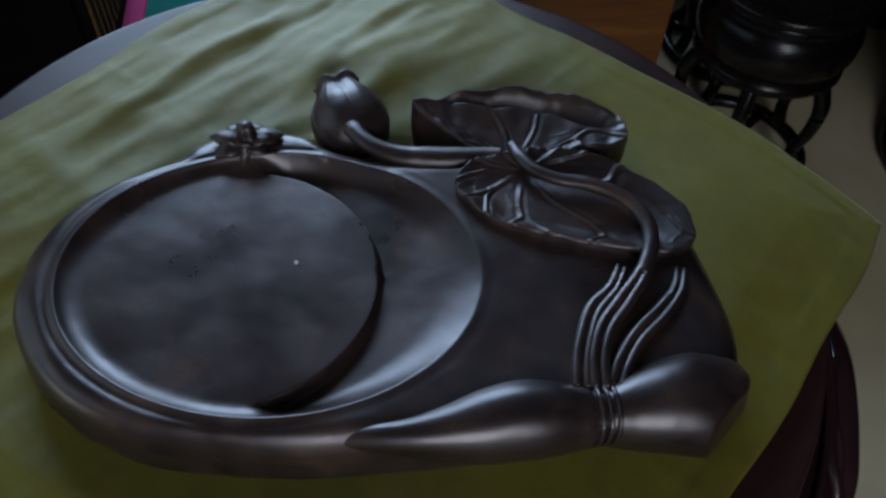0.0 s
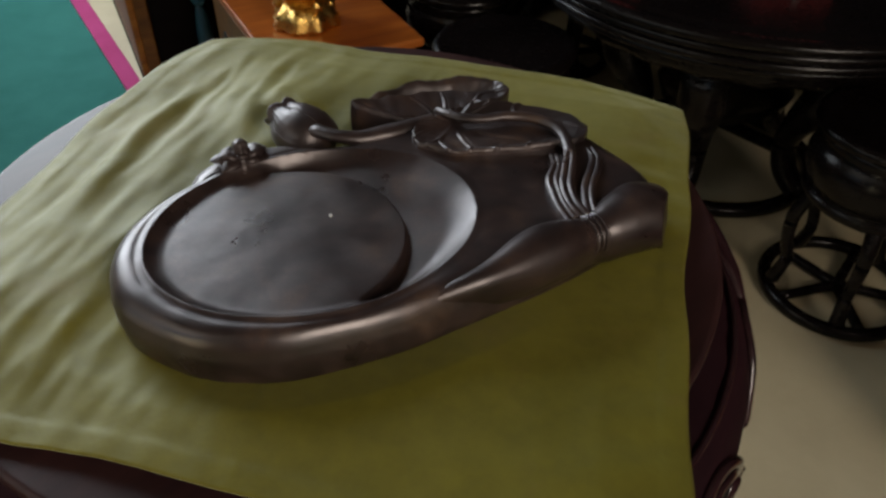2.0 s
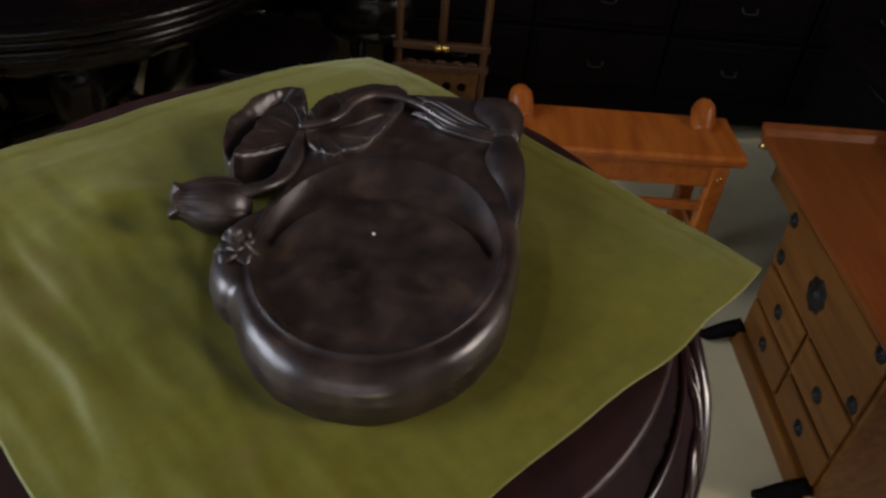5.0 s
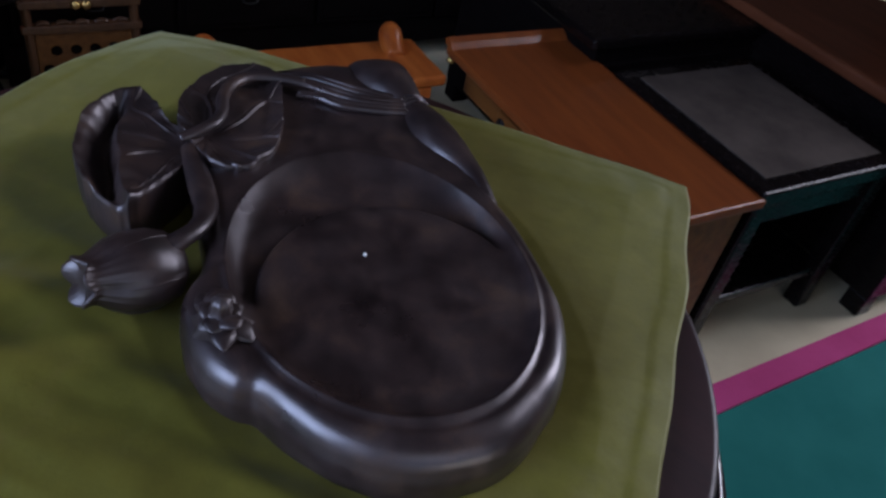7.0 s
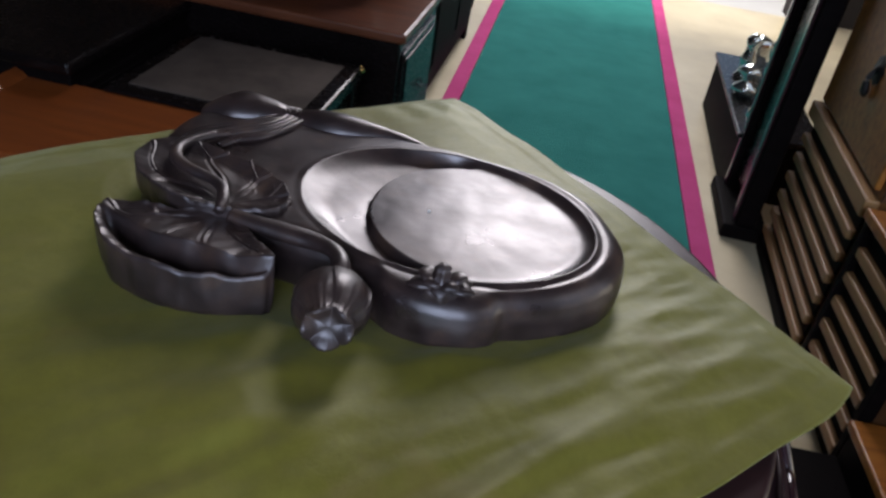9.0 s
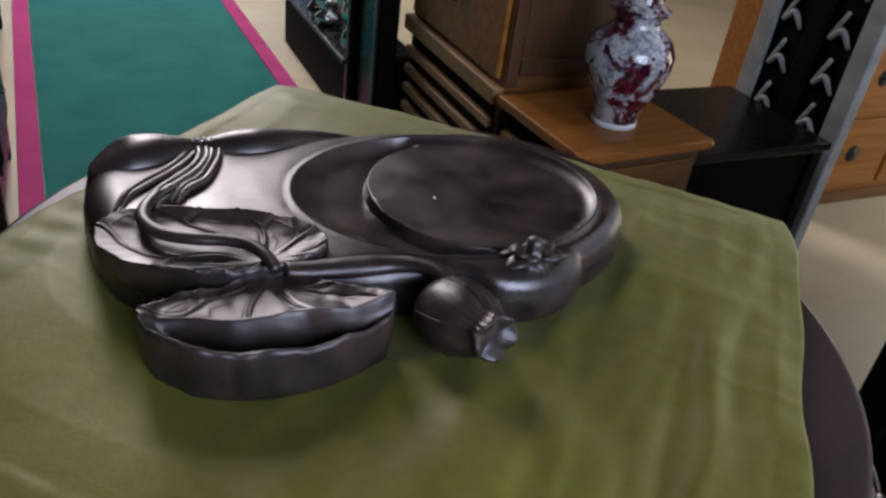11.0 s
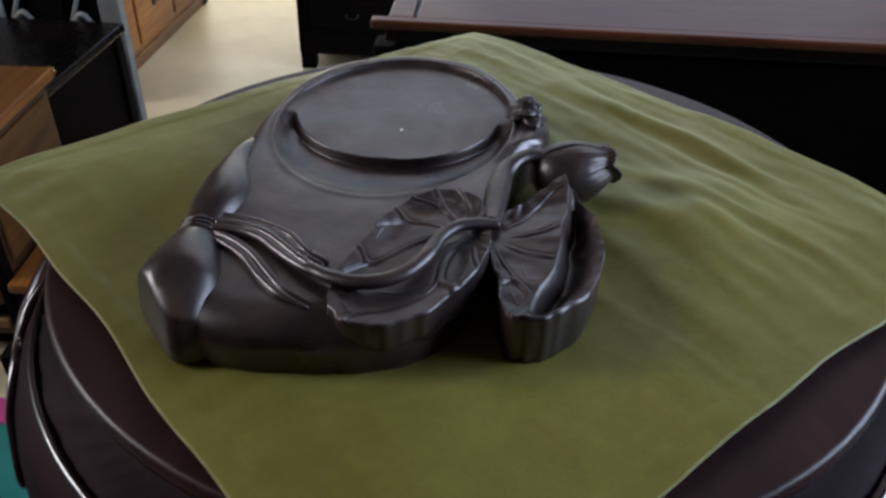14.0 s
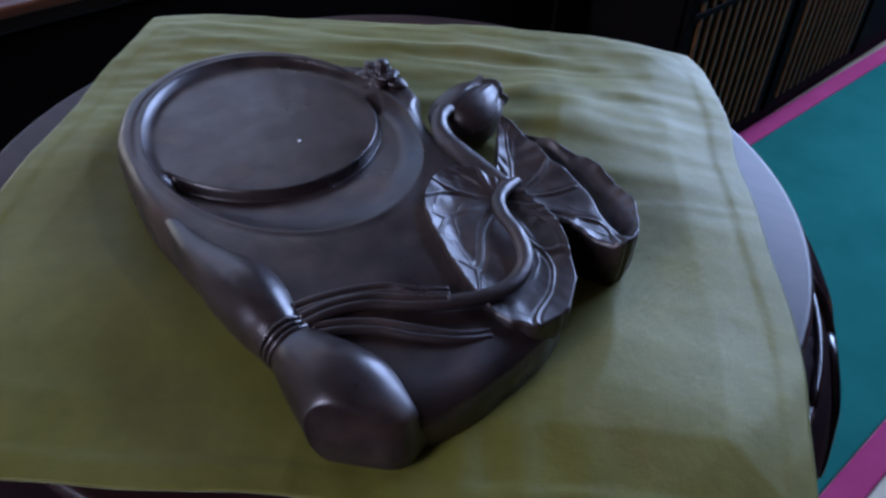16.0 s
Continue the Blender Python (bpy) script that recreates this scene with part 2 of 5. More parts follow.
PLASTER = surface("dark_panelling", [(0.018, 0.012, 0.009), (0.032, 0.021, 0.014)], 2.0, (0.8, 0.95), 0.2, 50.0)
CEIL = surface("ceiling_boards", [(0.045, 0.032, 0.022), (0.07, 0.05, 0.035)], 2.0, (0.8, 0.95), 0.1, 50.0)
PALE = surface("pale_plaster", [(0.20, 0.17, 0.12), (0.27, 0.23, 0.17)], 2.0, (0.8, 0.95), 0.2, 50.0)
CUSHION = surface("grey_brown_inset", [(0.040, 0.030, 0.025), (0.085, 0.066, 0.055)], 9.0, (0.7, 0.9), 0.3, 300.0, spec=0.15)
WHITE = surface("white_speck", [(0.7, 0.7, 0.68), (0.8, 0.8, 0.78)], 40.0, (0.5, 0.6), 0.0)
PORCELAIN = porcelain_material()
OUTSIDE = surface("paving", [(0.42, 0.41, 0.39), (0.52, 0.51, 0.48)], 1.0, (0.8, 0.9), 0.1, 20.0)
BLUEGLAZE = surface("blue_black_glaze", [(0.012, 0.014, 0.024), (0.022, 0.026, 0.042)], 20.0, (0.15, 0.3), 0.05, 60.0)
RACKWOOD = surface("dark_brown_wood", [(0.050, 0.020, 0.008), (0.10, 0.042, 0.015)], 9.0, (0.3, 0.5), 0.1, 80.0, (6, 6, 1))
ROSEDULL = surface("rosewood_carving", [(0.010, 0.004, 0.006), (0.026, 0.009, 0.012)], 8.0, (0.55, 0.7), 0.08, 90.0, (1, 1, 6), spec=0.06)
WORN = surface("worn_grey_paint", [(0.16, 0.16, 0.15), (0.28, 0.28, 0.26)], 12.0, (0.5, 0.7), 0.3, 90.0)
GLASS, _gnt, _gp = material("clear_glass")
_gp.inputs["Transmission Weight"].default_value = 1.0
_gp.inputs["Roughness"].default_value = 0.02
_gp.inputs["IOR"].default_value = 1.45
# deep brown of the coffer; on the small orange chest it paints shaded sides
CHESTWOOD = surface("dark_honey_wood_and_shade", [(0.085, 0.029, 0.007), (0.135, 0.048, 0.010), (0.18, 0.070, 0.016)], 5.0, (0.32, 0.48), 0.06, 60.0, (0.7, 9, 9), spec=0.3)
LIDWOOD = surface("red_orange_wood", [(0.15, 0.036, 0.009), (0.22, 0.056, 0.012)], 5.0, (0.26, 0.4), 0.06, 70.0, (1, 7, 7), spec=0.35)
REDCLOTH = surface("red_brocade", [(0.30, 0.030, 0.035), (0.46, 0.075, 0.080)], 60.0, (0.6, 0.8), 0.4, 500.0, spec=0.25)
BLUECORD = surface("blue_silk_cord", [(0.012, 0.070, 0.110), (0.03, 0.13, 0.19)], 90.0, (0.4, 0.6), 0.4, 600.0, (1, 1, 0.2))
CRYSTAL = surface("cut_glass", [(0.55, 0.60, 0.60), (0.8, 0.82, 0.8)], 30.0, (0.05, 0.2), 0.2, 60.0, metal=0.9)

# ---- building helpers ----


def mesh(name, verts, faces, smooth=True):
    me = bpy.data.meshes.new(name)
    me.from_pydata([tuple(v) for v in verts], [], faces)
    me.update()
    if smooth:
        me.polygons.foreach_set("use_smooth", [True] * len(me.polygons))
    return me


def put(name, me, mat, parent=None, label="", at=None):
    me.materials.append(mat) if not me.materials else None
    ob = new(name, me)
    if parent:
        ob.parent = parent
    if at is not None:
        ob.matrix_basis = at
    if label:
        tagged(ob, label)
    return ob


def part(name, bm, mat, parent, label="", smooth=False, at=None):
    me = bpy.data.meshes.new(name)
    bm.to_mesh(me)
    bm.free()
    if smooth:
        me.polygons.foreach_set("use_smooth", [True] * len(me.polygons))
    return put(name, me, mat, parent, label, at)


def box(x0, x1, y0, y1, z0, z1, bevel=0.004):
    bm = bmesh.new()
    bmesh.ops.create_cube(bm, size=1.0)
    for v in bm.verts:
        v.co = Vector(((x0 + x1) / 2 + v.co.x * (x1 - x0), (y0 + y1) / 2 + v.co.y * (y1 - y0), (z0 + z1) / 2 + v.co.z * (z1 - z0)))
    if bevel:
        bmesh.ops.bevel(bm, geom=bm.edges[:], offset=min(bevel, 0.45 * min(x1 - x0, y1 - y0, z1 - z0)), segments=2, affect='EDGES', profile=0.5)
    return bm


def lathe(profile, n=48, cx=0.0, cy=0.0, lobes=0, depth=0.0):
    """A turned form from (radius, height) pairs; lobes: how many times its radius swells round it."""
    verts, faces = [], []
    for r, z in profile:
        for k in range(n):
            a = 2 * math.pi * k / n
            rr = r * (1 + depth * math.cos(lobes * a)) if lobes else r
            verts.append((cx + rr * math.cos(a), cy + rr * math.sin(a), z))
    m = len(profile)
    for i in range(m - 1):
        for k in range(n):
            k2 = (k + 1) % n
            faces.append((i * n + k, i * n + k2, (i + 1) * n + k2, (i + 1) * n + k))
    if profile[0][0] > 1e-5:
        faces.append(tuple(range(n))[::-1])
    if profile[-1][0] > 1e-5:
        faces.append(tuple((m - 1) * n + k for k in range(n)))
    return verts, faces


def spline(points, n):
    """Catmull-Rom through the points; rows may hold further values after the place."""
    p = np.array(points, float)
    p = np.vstack([2 * p[0] - p[1], p, 2 * p[-1] - p[-2]])
    out = []
    segs = len(p) - 3
    for i in range(n):
        s = i / (n - 1) * segs
        k = min(int(s), segs - 1)
        u = s - k
        a, b, c, d = p[k:k + 4]
        out.append(0.5 * ((2 * b) + (-a + c) * u + (2 * a - 5 * b + 4 * c - d) * u * u + (-a + 3 * b - 3 * c + d) * u ** 3))
    return np.array(out)


def tube(points, n=40, sides=14, flat=1.0):
    """A swept round bar; points are x, y, z, radius. flat: height of its section over its width."""
    q = spline(points, n)
    verts, faces = [], []
    for i in range(n):
        a, b = q[max(i - 1, 0)], q[min(i + 1, n - 1)]
        t = Vector(b[:3] - a[:3]).normalized()
        side = t.cross(Vector((0, 0, 1)))
        side = side.normalized() if side.length > 1e-4 else Vector((1, 0, 0))
        up = side.cross(t)
        for k in range(sides):
            an = 2 * math.pi * k / sides
            v = Vector(q[i][:3]) + side * (math.cos(an) * q[i][3]) + up * (math.sin(an) * q[i][3] * flat)
            verts.append(v)
    for i in range(n - 1):
        for k in range(sides):
            k2 = (k + 1) % sides
            faces.append((i * sides + k, i * sides + k2, (i + 1) * sides + k2, (i + 1) * sides + k))
    faces.append(tuple(range(sides))[::-1])
    faces.append(tuple((n - 1) * sides + k for k in range(sides)))
    return verts, faces


def empty(name, x=0.0, y=0.0, z=0.0, turn=0.0):
    ob = new(name)
    ob.matrix_basis = pose(x, y, z, 0, 0, turn)
    return ob


# ---- the shop: floor, walls, openings ----
TOP = 0.95          # height of the cloth on the stand
X0, X1, Y0, Y1, HT = -4.0, 3.6, -5.0, 4.3, 5.3


def setting(name, bm, mat, label, cat):
    return tagged(part(name, bm, mat, None), label, cat, kind="structure")


ground = tagged(put("ground", mesh("ground", [(-300, -300, -0.05), (300, -300, -0.05), (300, 300, -0.05), (-300, 300, -0.05)], [(0, 1, 2, 3)], False), OUTSIDE), "pale paving outside the shop", "ground", kind="structure")
setting("floor", box(X0, X1, Y0, Y1, -0.04, 0.0, 0), FLOOR, "worn beige shop floor", "floor")
setting("ceiling", box(X0, X1, Y0, Y1, HT, HT + 0.1, 0), CEIL, "dim brown boarded ceiling", "ceiling")
setting("wall_east", box(X1, X1 + 0.15, Y0, Y1, 0, HT, 0), PLASTER, "dark wooden panelled wall", "wall")


def wall_with_opening(name, x0, x1, y0, y1, o0, o1, oz0, oz1, mat, label):
    """A wall box with one opening, from o0 to o1 along its length."""
    bm = bmesh.new()
    along_x = x1 - x0 > y1 - y0
    s0, s1 = (x0, x1) if along_x else (y0, y1)
    for a, b, c, d in ((s0, o0, 0, HT), (o1, s1, 0, HT), (o0, o1, oz1, HT), (o0, o1, 0, oz0)):
        if d - c < 0.01:
            continue
        p0, p1, q0, q1 = (a, b, y0, y1) if along_x else (x0, x1, a, b)
        geo = bmesh.ops.create_cube(bm, size=1.0)
        for v in geo["verts"]:
            v.co = Vector(((p0 + p1) / 2 + v.co.x * (p1 - p0), (q0 + q1) / 2 + v.co.y * (q1 - q0), (c + d) / 2 + v.co.z * (d - c)))
    return setting(name, bm, mat, label, "wall")


wall_with_opening("wall_south", X0, X1, Y0 - 0.15, Y0, -1.35, 1.10, 0.0, 5.1, PLASTER, "dark panelled wall with a wide opening to daylight")
wall_with_opening("wall_north", X0, X1, Y1, Y1 + 0.15, -2.0, 0.90, 1.25, 3.85, PLASTER, "dark panelled wall with a wide window")
# unseen tall opening, added to make room for both west lamps
wall_with_opening("wall_west", X0 - 0.15, X0, Y0, Y1, -1.90, 2.40, 0.10, 4.45, PALE, "dull beige plaster wall with a tall opening added for the west lamps")

# the long runner with its pink borders
def runner(x0, x1, y0, y1, bw, turn):
    g = empty("carpet_runner", 0, 0, 0, turn)
    part("field", box(x0 + bw + 0.002, x1 - bw - 0.002, y0, y1, 0.0, 0.010, 0.003), TEAL, g)
    for x in (x0, x1 - bw):
        part("border", box(x, x + bw, y0, y1, 0.0, 0.0105, 0.003), PINK, g, "deep pink carpet border")
    tagged(g, "long teal carpet runner with pink borders", "carpet", kind="structure")


runner(-0.655, 0.335, -4.85, 0.02, 0.065, 1.3)
runner(-0.560, 0.262, 0.03, 4.15, 0.056, 0)

# ---- the round carved stand ----
TCX, TCY, TR = 0.027, 0.047, 0.2300
TT = TOP - 0.003    # its top surface


def round_stand():
    st = empty("round_stand", TCX, TCY, 0, 18)
    prof = [(0.0, TT), (TR - 0.010, TT), (TR - 0.004, TT), (TR - 0.0025, TT), (TR - 0.0008, TT - 0.0010), (TR, TT - 0.003), (TR, TT - 0.008), (TR - 0.002, TT - 0.011), (TR - 0.012, TT - 0.013), (0.0, TT - 0.013)]
    put("tabletop", mesh("tabletop", *lathe(prof[::-1], 96)), ROSETOP, st)
    waist = [(0.192, TT - 0.030), (0.198, TT - 0.028), (0.199, TT - 0.024), (0.194, TT - 0.018), (0.196, TT - 0.012)]
    put("waist", mesh("waist", *lathe(waist, 72)), ROSE, st)
    # apron: a swelling belt whose lower edge runs in cusps between the legs
    zs = [0.0, 0.27, 0.45, 0.60, 0.70, 0.78, 0.85, 0.880, 0.898, 0.909, 0.916, TT - 0.012]
    rs = [0.215, 0.190, 0.205, 0.226, 0.240, 0.249, 0.252, 0.249, 0.242, 0.231, 0.207, 0.202]

    def swell(z):
        return 1.045 * float(np.interp(z, zs, rs))

    def lower(a):
        c = abs(math.cos(2.5 * a))
        return TT - 0.012 - (0.042 + 0.062 * c ** 1.5 + 0.085 * c ** 7)

    n, rows = 240, 22
    verts, faces = [], []
    for side in (0, 1):
        for i in range(rows + 1):
            for k in range(n):
                a = 2 * math.pi * k / n
                z = TT - 0.012 + (i / rows) ** 1.3 * (lower(a) - TT + 0.022)
                r = swell(z) - (0.014 if side else 0)
                verts.append((r * math.cos(a), r * math.sin(a), z))
    m = (rows + 1) * n
    for side in (0, 1):
        for i in range(rows):
            for k in range(n):
                k2 = (k + 1) % n
                f = (side * m + i * n + k, side * m + i * n + k2, side * m + (i + 1) * n + k2, side * m + (i + 1) * n + k)
                faces.append(f[::-1] if side == 0 else f)
    for k in range(n):
        k2 = (k + 1) % n
        faces.append((rows * n + k, rows * n + k2, m + rows * n + k2, m + rows * n + k))
        faces.append((k2, k, m + k, m + k2))
    put("apron", mesh("apron", verts, faces), ROSEDULL, st, "swelling rosewood apron with a beaded cusped edge")
    for up, rad in ((0.004, 0.0092), (-0.0085, 0.0050), (0.020, 0.0030), (0.034, 0.0042)):
        pts = []
        for a in np.linspace(0, 2 * math.pi, 181):
            z = min(lower(a) + up, 0.906)
            r = swell(z) + 0.0015
            pts.append((r * math.cos(a), r * math.sin(a), z, rad))
        put("bead", mesh("bead", *tube(pts, 360, 8)), ROSE, st, "raised bead along the apron edge")
    put("rim_bead", mesh("rim_bead", *tube([(0.2445 * math.cos(a), 0.2445 * math.sin(a), 0.9075, 0.0024) for a in np.linspace(0, 2 * math.pi, 61)], 120, 8)), ROSE, st)
    # five bowed legs and between them carved loops of scrolls
    leg = mesh("leg", *tube([(swell(z) - 0.010, 0, z, w) for z, w in ((TT - 0.13, 0.034), (0.76, 0.036), (0.68, 0.032), (0.58, 0.027), (0.46, 0.023), (0.34, 0.022), (0.20, 0.024), (0.10, 0.028), (0.045, 0.030))], 60, 16, 0.42))
    ridge = mesh("ridge", *tube([(swell(z) + 0.006, 0, z, w) for z, w in ((TT - 0.12, 0.004), (0.76, 0.005), (0.62, 0.005), (0.46, 0.005), (0.30, 0.004))], 50, 8))

    def scroll(rows, w):
        return mesh("scroll", *tube([(swell(z + 0.055) * math.cos(a) - 0.004, swell(z + 0.055) * math.sin(a), z + 0.055, w) for a, z in rows], 60, 10))

    scrolls = [scroll(r, w) for r, w in (
        (((-0.50, 0.80), (-0.38, 0.70), (-0.18, 0.63), (0.05, 0.66), (0.10, 0.73), (-0.04, 0.77), (-0.14, 0.73), (-0.08, 0.70)), 0.0085),
        (((0.50, 0.80), (0.40, 0.68), (0.24, 0.57), (0.0, 0.535), (-0.24, 0.57), (-0.42, 0.66)), 0.0095),
        (((0.46, 0.74), (0.30, 0.70), (0.22, 0.64), (0.30, 0.60), (0.36, 0.65)), 0.006),
        (((0.0, 0.80), (0.10, 0.77), (0.24, 0.76), (0.33, 0.72)), 0.006))]
    for k in range(5):
        put("leg", leg, ROSE, st, at=pose(0, 0, 0, 0, 0, 72 * k))
        put("ridge", ridge, ROSE, st, "raised ridge down the leg", at=pose(0, 0, 0, 0, 0, 72 * k))
        for sc in scrolls:
            put("scroll", sc, ROSE, st, "carved openwork scroll", at=pose(0, 0, 0, 0, 0, 72 * k + 36))
    # pointed hollows in the apron on both sides of each leg, ringed by two beads
    def loop(grow, side):
        rows = []
        for u in np.linspace(0, 2 * math.pi, 25):
            a = 0.215 + (0.115 + grow * 3.2) * math.cos(u)
            z = 0.872 - 0.10 * (0.330 - a) + (0.021 + grow) * math.copysign(abs(math.sin(u)) ** 1.5, math.sin(u))
            rows.append((side * a, z))
        return rows

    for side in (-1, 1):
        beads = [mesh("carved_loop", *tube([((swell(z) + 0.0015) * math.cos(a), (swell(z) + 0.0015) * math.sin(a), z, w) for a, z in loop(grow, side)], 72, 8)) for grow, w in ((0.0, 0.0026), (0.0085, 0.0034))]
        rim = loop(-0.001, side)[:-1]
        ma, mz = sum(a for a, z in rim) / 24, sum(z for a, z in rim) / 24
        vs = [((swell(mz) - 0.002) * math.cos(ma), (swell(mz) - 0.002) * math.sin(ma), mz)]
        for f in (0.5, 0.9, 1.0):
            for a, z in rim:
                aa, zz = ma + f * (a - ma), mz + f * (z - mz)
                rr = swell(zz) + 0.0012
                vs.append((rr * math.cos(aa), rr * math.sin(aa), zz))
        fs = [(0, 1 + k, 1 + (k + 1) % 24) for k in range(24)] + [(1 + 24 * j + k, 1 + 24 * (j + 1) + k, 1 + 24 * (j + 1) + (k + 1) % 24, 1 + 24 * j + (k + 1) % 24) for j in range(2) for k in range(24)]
        # black sheet on the apron: the hollow's shade is put into its colour
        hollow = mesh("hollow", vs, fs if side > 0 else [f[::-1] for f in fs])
        for k in range(5):
            for me in beads:
                put("carved_loop", me, ROSE, st, "raised bead round a carved hollow", at=pose(0, 0, 0, 0, 0, 72 * k))
            put("hollow", hollow, BLACKMATT, st, "black sheet for the shade in a carved hollow", at=pose(0, 0, 0, 0, 0, 72 * k))
    ring = [(0.165, 0.27), (0.190, 0.27), (0.196, 0.28), (0.190, 0.29), (0.165, 0.29)]
    put("shelf_ring", mesh("shelf_ring", *lathe([(0.0, 0.272)] + ring + [(0.0, 0.288)], 60)), ROSE, st)
    base = [(0.0, 0.015), (0.235, 0.015), (0.245, 0.022), (0.245, 0.036), (0.235, 0.044), (0.0, 0.044)]
    put("base_ring", mesh("base_ring", *lathe(base, 72)), ROSE, st)
    foot = mesh("foot", *lathe([(0.014, 0.0105), (0.020, 0.013), (0.018, 0.018)], 16))
    for k in range(5):
        a = radians(72 * k)
        put("foot", foot, ROSE, st, at=pose(0.215 * math.cos(a), 0.215 * math.sin(a), 0))
    return tagged(st, "round dark rosewood stand with a carved openwork apron", "stand")


round_stand()

# ---- the olive cloth ----


def smooth01(v):
    v = np.clip(v, 0, 1)
    return v * v * (3 - 2 * v)


def olive_cloth():
    cn, ce, cs, cw = (np.array(p) for p in ((0.037, 0.317), (0.301, 0.029), (0.030, -0.247), (-0.241, 0.038)))
    n = 260
    rng = np.random.RandomState(4)
    waves = [(rng.uniform(-14, 14), rng.uniform(110, 270), rng.uniform(0, 6.28), rng.uniform(0.4, 1.0)) for _ in range(7)]
    broad = [(rng.uniform(-60, 60), rng.uniform(25, 60), rng.uniform(0, 6.28)) for _ in range(7)]
    verts, faces = [], []
    U, V = np.meshgrid(np.linspace(0, 1, n), np.linspace(0, 1, n), indexing="ij")
    P = ((1 - U) * (1 - V))[..., None] * cw + (U * (1 - V))[..., None] * cn + (U * V)[..., None] * ce + ((1 - U) * V)[..., None] * cs
    # three sides bow outwards a little
    bow = lambda f: np.clip(1 - (2 * f - 1) ** 4, 0, 1)
    P += (0.013 * (1 - V) ** 2 * bow(U))[..., None] * np.array((-0.71, 0.71)) + (0.012 * U ** 2 * bow(V))[..., None] * np.array((0.74, 0.68)) + (0.003 * (1 - U) ** 2 * bow(V))[..., None] * np.array((-0.72, -0.69))
    # edges a little uneven
    wob = 0.0022 * np.sin(9 * U + 1) + 0.0016 * np.sin(23 * U) + 0.0012 * np.sin(31 * V + 2)
    P[..., 0] += wob * (2 * V - 1)
    P[..., 1] += (0.0020 * np.sin(11 * V) + 0.0012 * np.sin(27 * V + 1)) * (2 * U - 1)
    x, y = P[..., 0], P[..., 1]
    al, ac = (x + y) / 1.4142, (y - x) / 1.4142
    h = np.zeros_like(x)
    for dev, k, ph, am in waves:
        c = ac * math.cos(radians(dev)) + al * math.sin(radians(dev))
        s = np.sin(k * c + ph + 1.6 * np.sin(9 * al + ph))
        fade = np.clip(0.5 + 0.9 * np.sin(13 * al + 3 * ph) , 0, 1)
        h += am * fade * (0.5 + 0.5 * s) ** 2 * 90 / k
    r = np.hypot(x - TCX, y - TCY)
    north = 1 / (1 + np.exp(-(ac - 0.03) / 0.03))
    h = 0.0022 * h * (0.12 + 1.0 * north)
    # long soft folds along the side towards the window: place across, drift, where they begin and end, height and width
    for c0, drift, a0, a1, amp, wid in ((0.192, -0.10, -0.06, 0.16, 0.0052, 0.0075), (0.170, -0.06, -0.10, 0.20, 0.0060, 0.0070), (0.149, -0.05, 0.00, 0.24, 0.0052, 0.0065), (0.131, 0.04, 0.03, 0.24, 0.0048, 0.0075), (0.110, 0.05, 0.09, 0.25, 0.0050, 0.0065), (0.084, 0.10, 0.11, 0.25, 0.0052, 0.0080), (0.060, 0.05, 0.14, 0.25, 0.0036, 0.0080), (0.118, 0.02, -0.14, -0.03, 0.0022, 0.0060)):
        line = c0 + drift * (al - 0.08) + 0.0035 * np.sin(21 * al + 60 * c0) + 0.0015 * np.sin(57 * al + 90 * c0)
        ends = smooth01((al - a0) / 0.07) * smooth01((a1 - al) / 0.07)
        d = (ac - line) / wid
        h += 0.32 * amp * ends * np.where(d > 0, np.exp(-(d / 0.75) ** 2), np.exp(-(d / 1.35) ** 2))
    # two broad mounds before the bud
    for mx, my, amp in ((0.045, 0.150, 0.0040), (0.012, 0.155, 0.0035)):
        h += amp * np.exp(-((x - mx) / 0.016) ** 2 - ((y - my - 0.02) / 0.022) ** 2)
    # fine pulled wrinkles that run together towards the far corner
    fan = np.arctan2(y - 0.40, x + 0.42)
    for k, ph, am in ((46, 0.3, 1.0), (71, 2.1, 0.8), (97, 4.4, 0.6), (128, 1.2, 0.45)):
        s = np.sin(k * fan + ph + 0.9 * np.sin(14 * al + ph))
        fade = np.clip(0.35 + 0.8 * np.sin(17 * al + 2 * ph + 6 * ac), 0, 1)
        h += 0.0006 * am * fade * (0.5 + 0.5 * s) ** 2.5 * north * 60 / k
    for dev, k, ph in broad:
        c = ac * math.cos(radians(dev)) + al * math.sin(radians(dev))
        h += 0.0007 * (1 + np.sin(k * c + ph)) * 40 / k
    rim = np.minimum(np.minimum(U, 1 - U), np.minimum(V, 1 - V)) * 0.36
    h *= 0.35 + 0.65 * np.clip(rim / 0.035, 0, 1)
    # pressed flat beneath the stone
    st = np.clip(np.hypot((x - 0.032) / 0.15, (y + 0.0) / 0.092), 0, 2)
    h *= np.clip((st - 0.8) / 0.35, 0, 1)
    # ironed creases across the middle
    for cc, amp in ((V - 0.52, 0.00025), (U - 0.49, 0.00025), (V - 0.27, 0.0002), (U - 0.74, 0.0002)):
        h += amp * np.exp(-(cc / 0.009) ** 2)
    # puckers along the seam of one side
    seam = (1 - V) * 0.36
    h += 0.0011 * (0.5 + 0.5 * np.sin(88 * U + 2.2 * np.sin(9 * U + 1) + 30 * seam)) * np.exp(-((seam - 0.020) / 0.016) ** 2) * np.clip(0.4 + np.sin(11 * U + 0.5), 0, 1)
    # the hem, folded over along all four edges
    edge = np.minimum(np.minimum(U, 1 - U), np.minimum(V, 1 - V)) * 0.36
    h += 0.0007 / (1 + np.exp((edge - 0.0115) / 0.0008)) + 0.00012 * np.sin(70 * (U + V)) * (edge < 0.012)
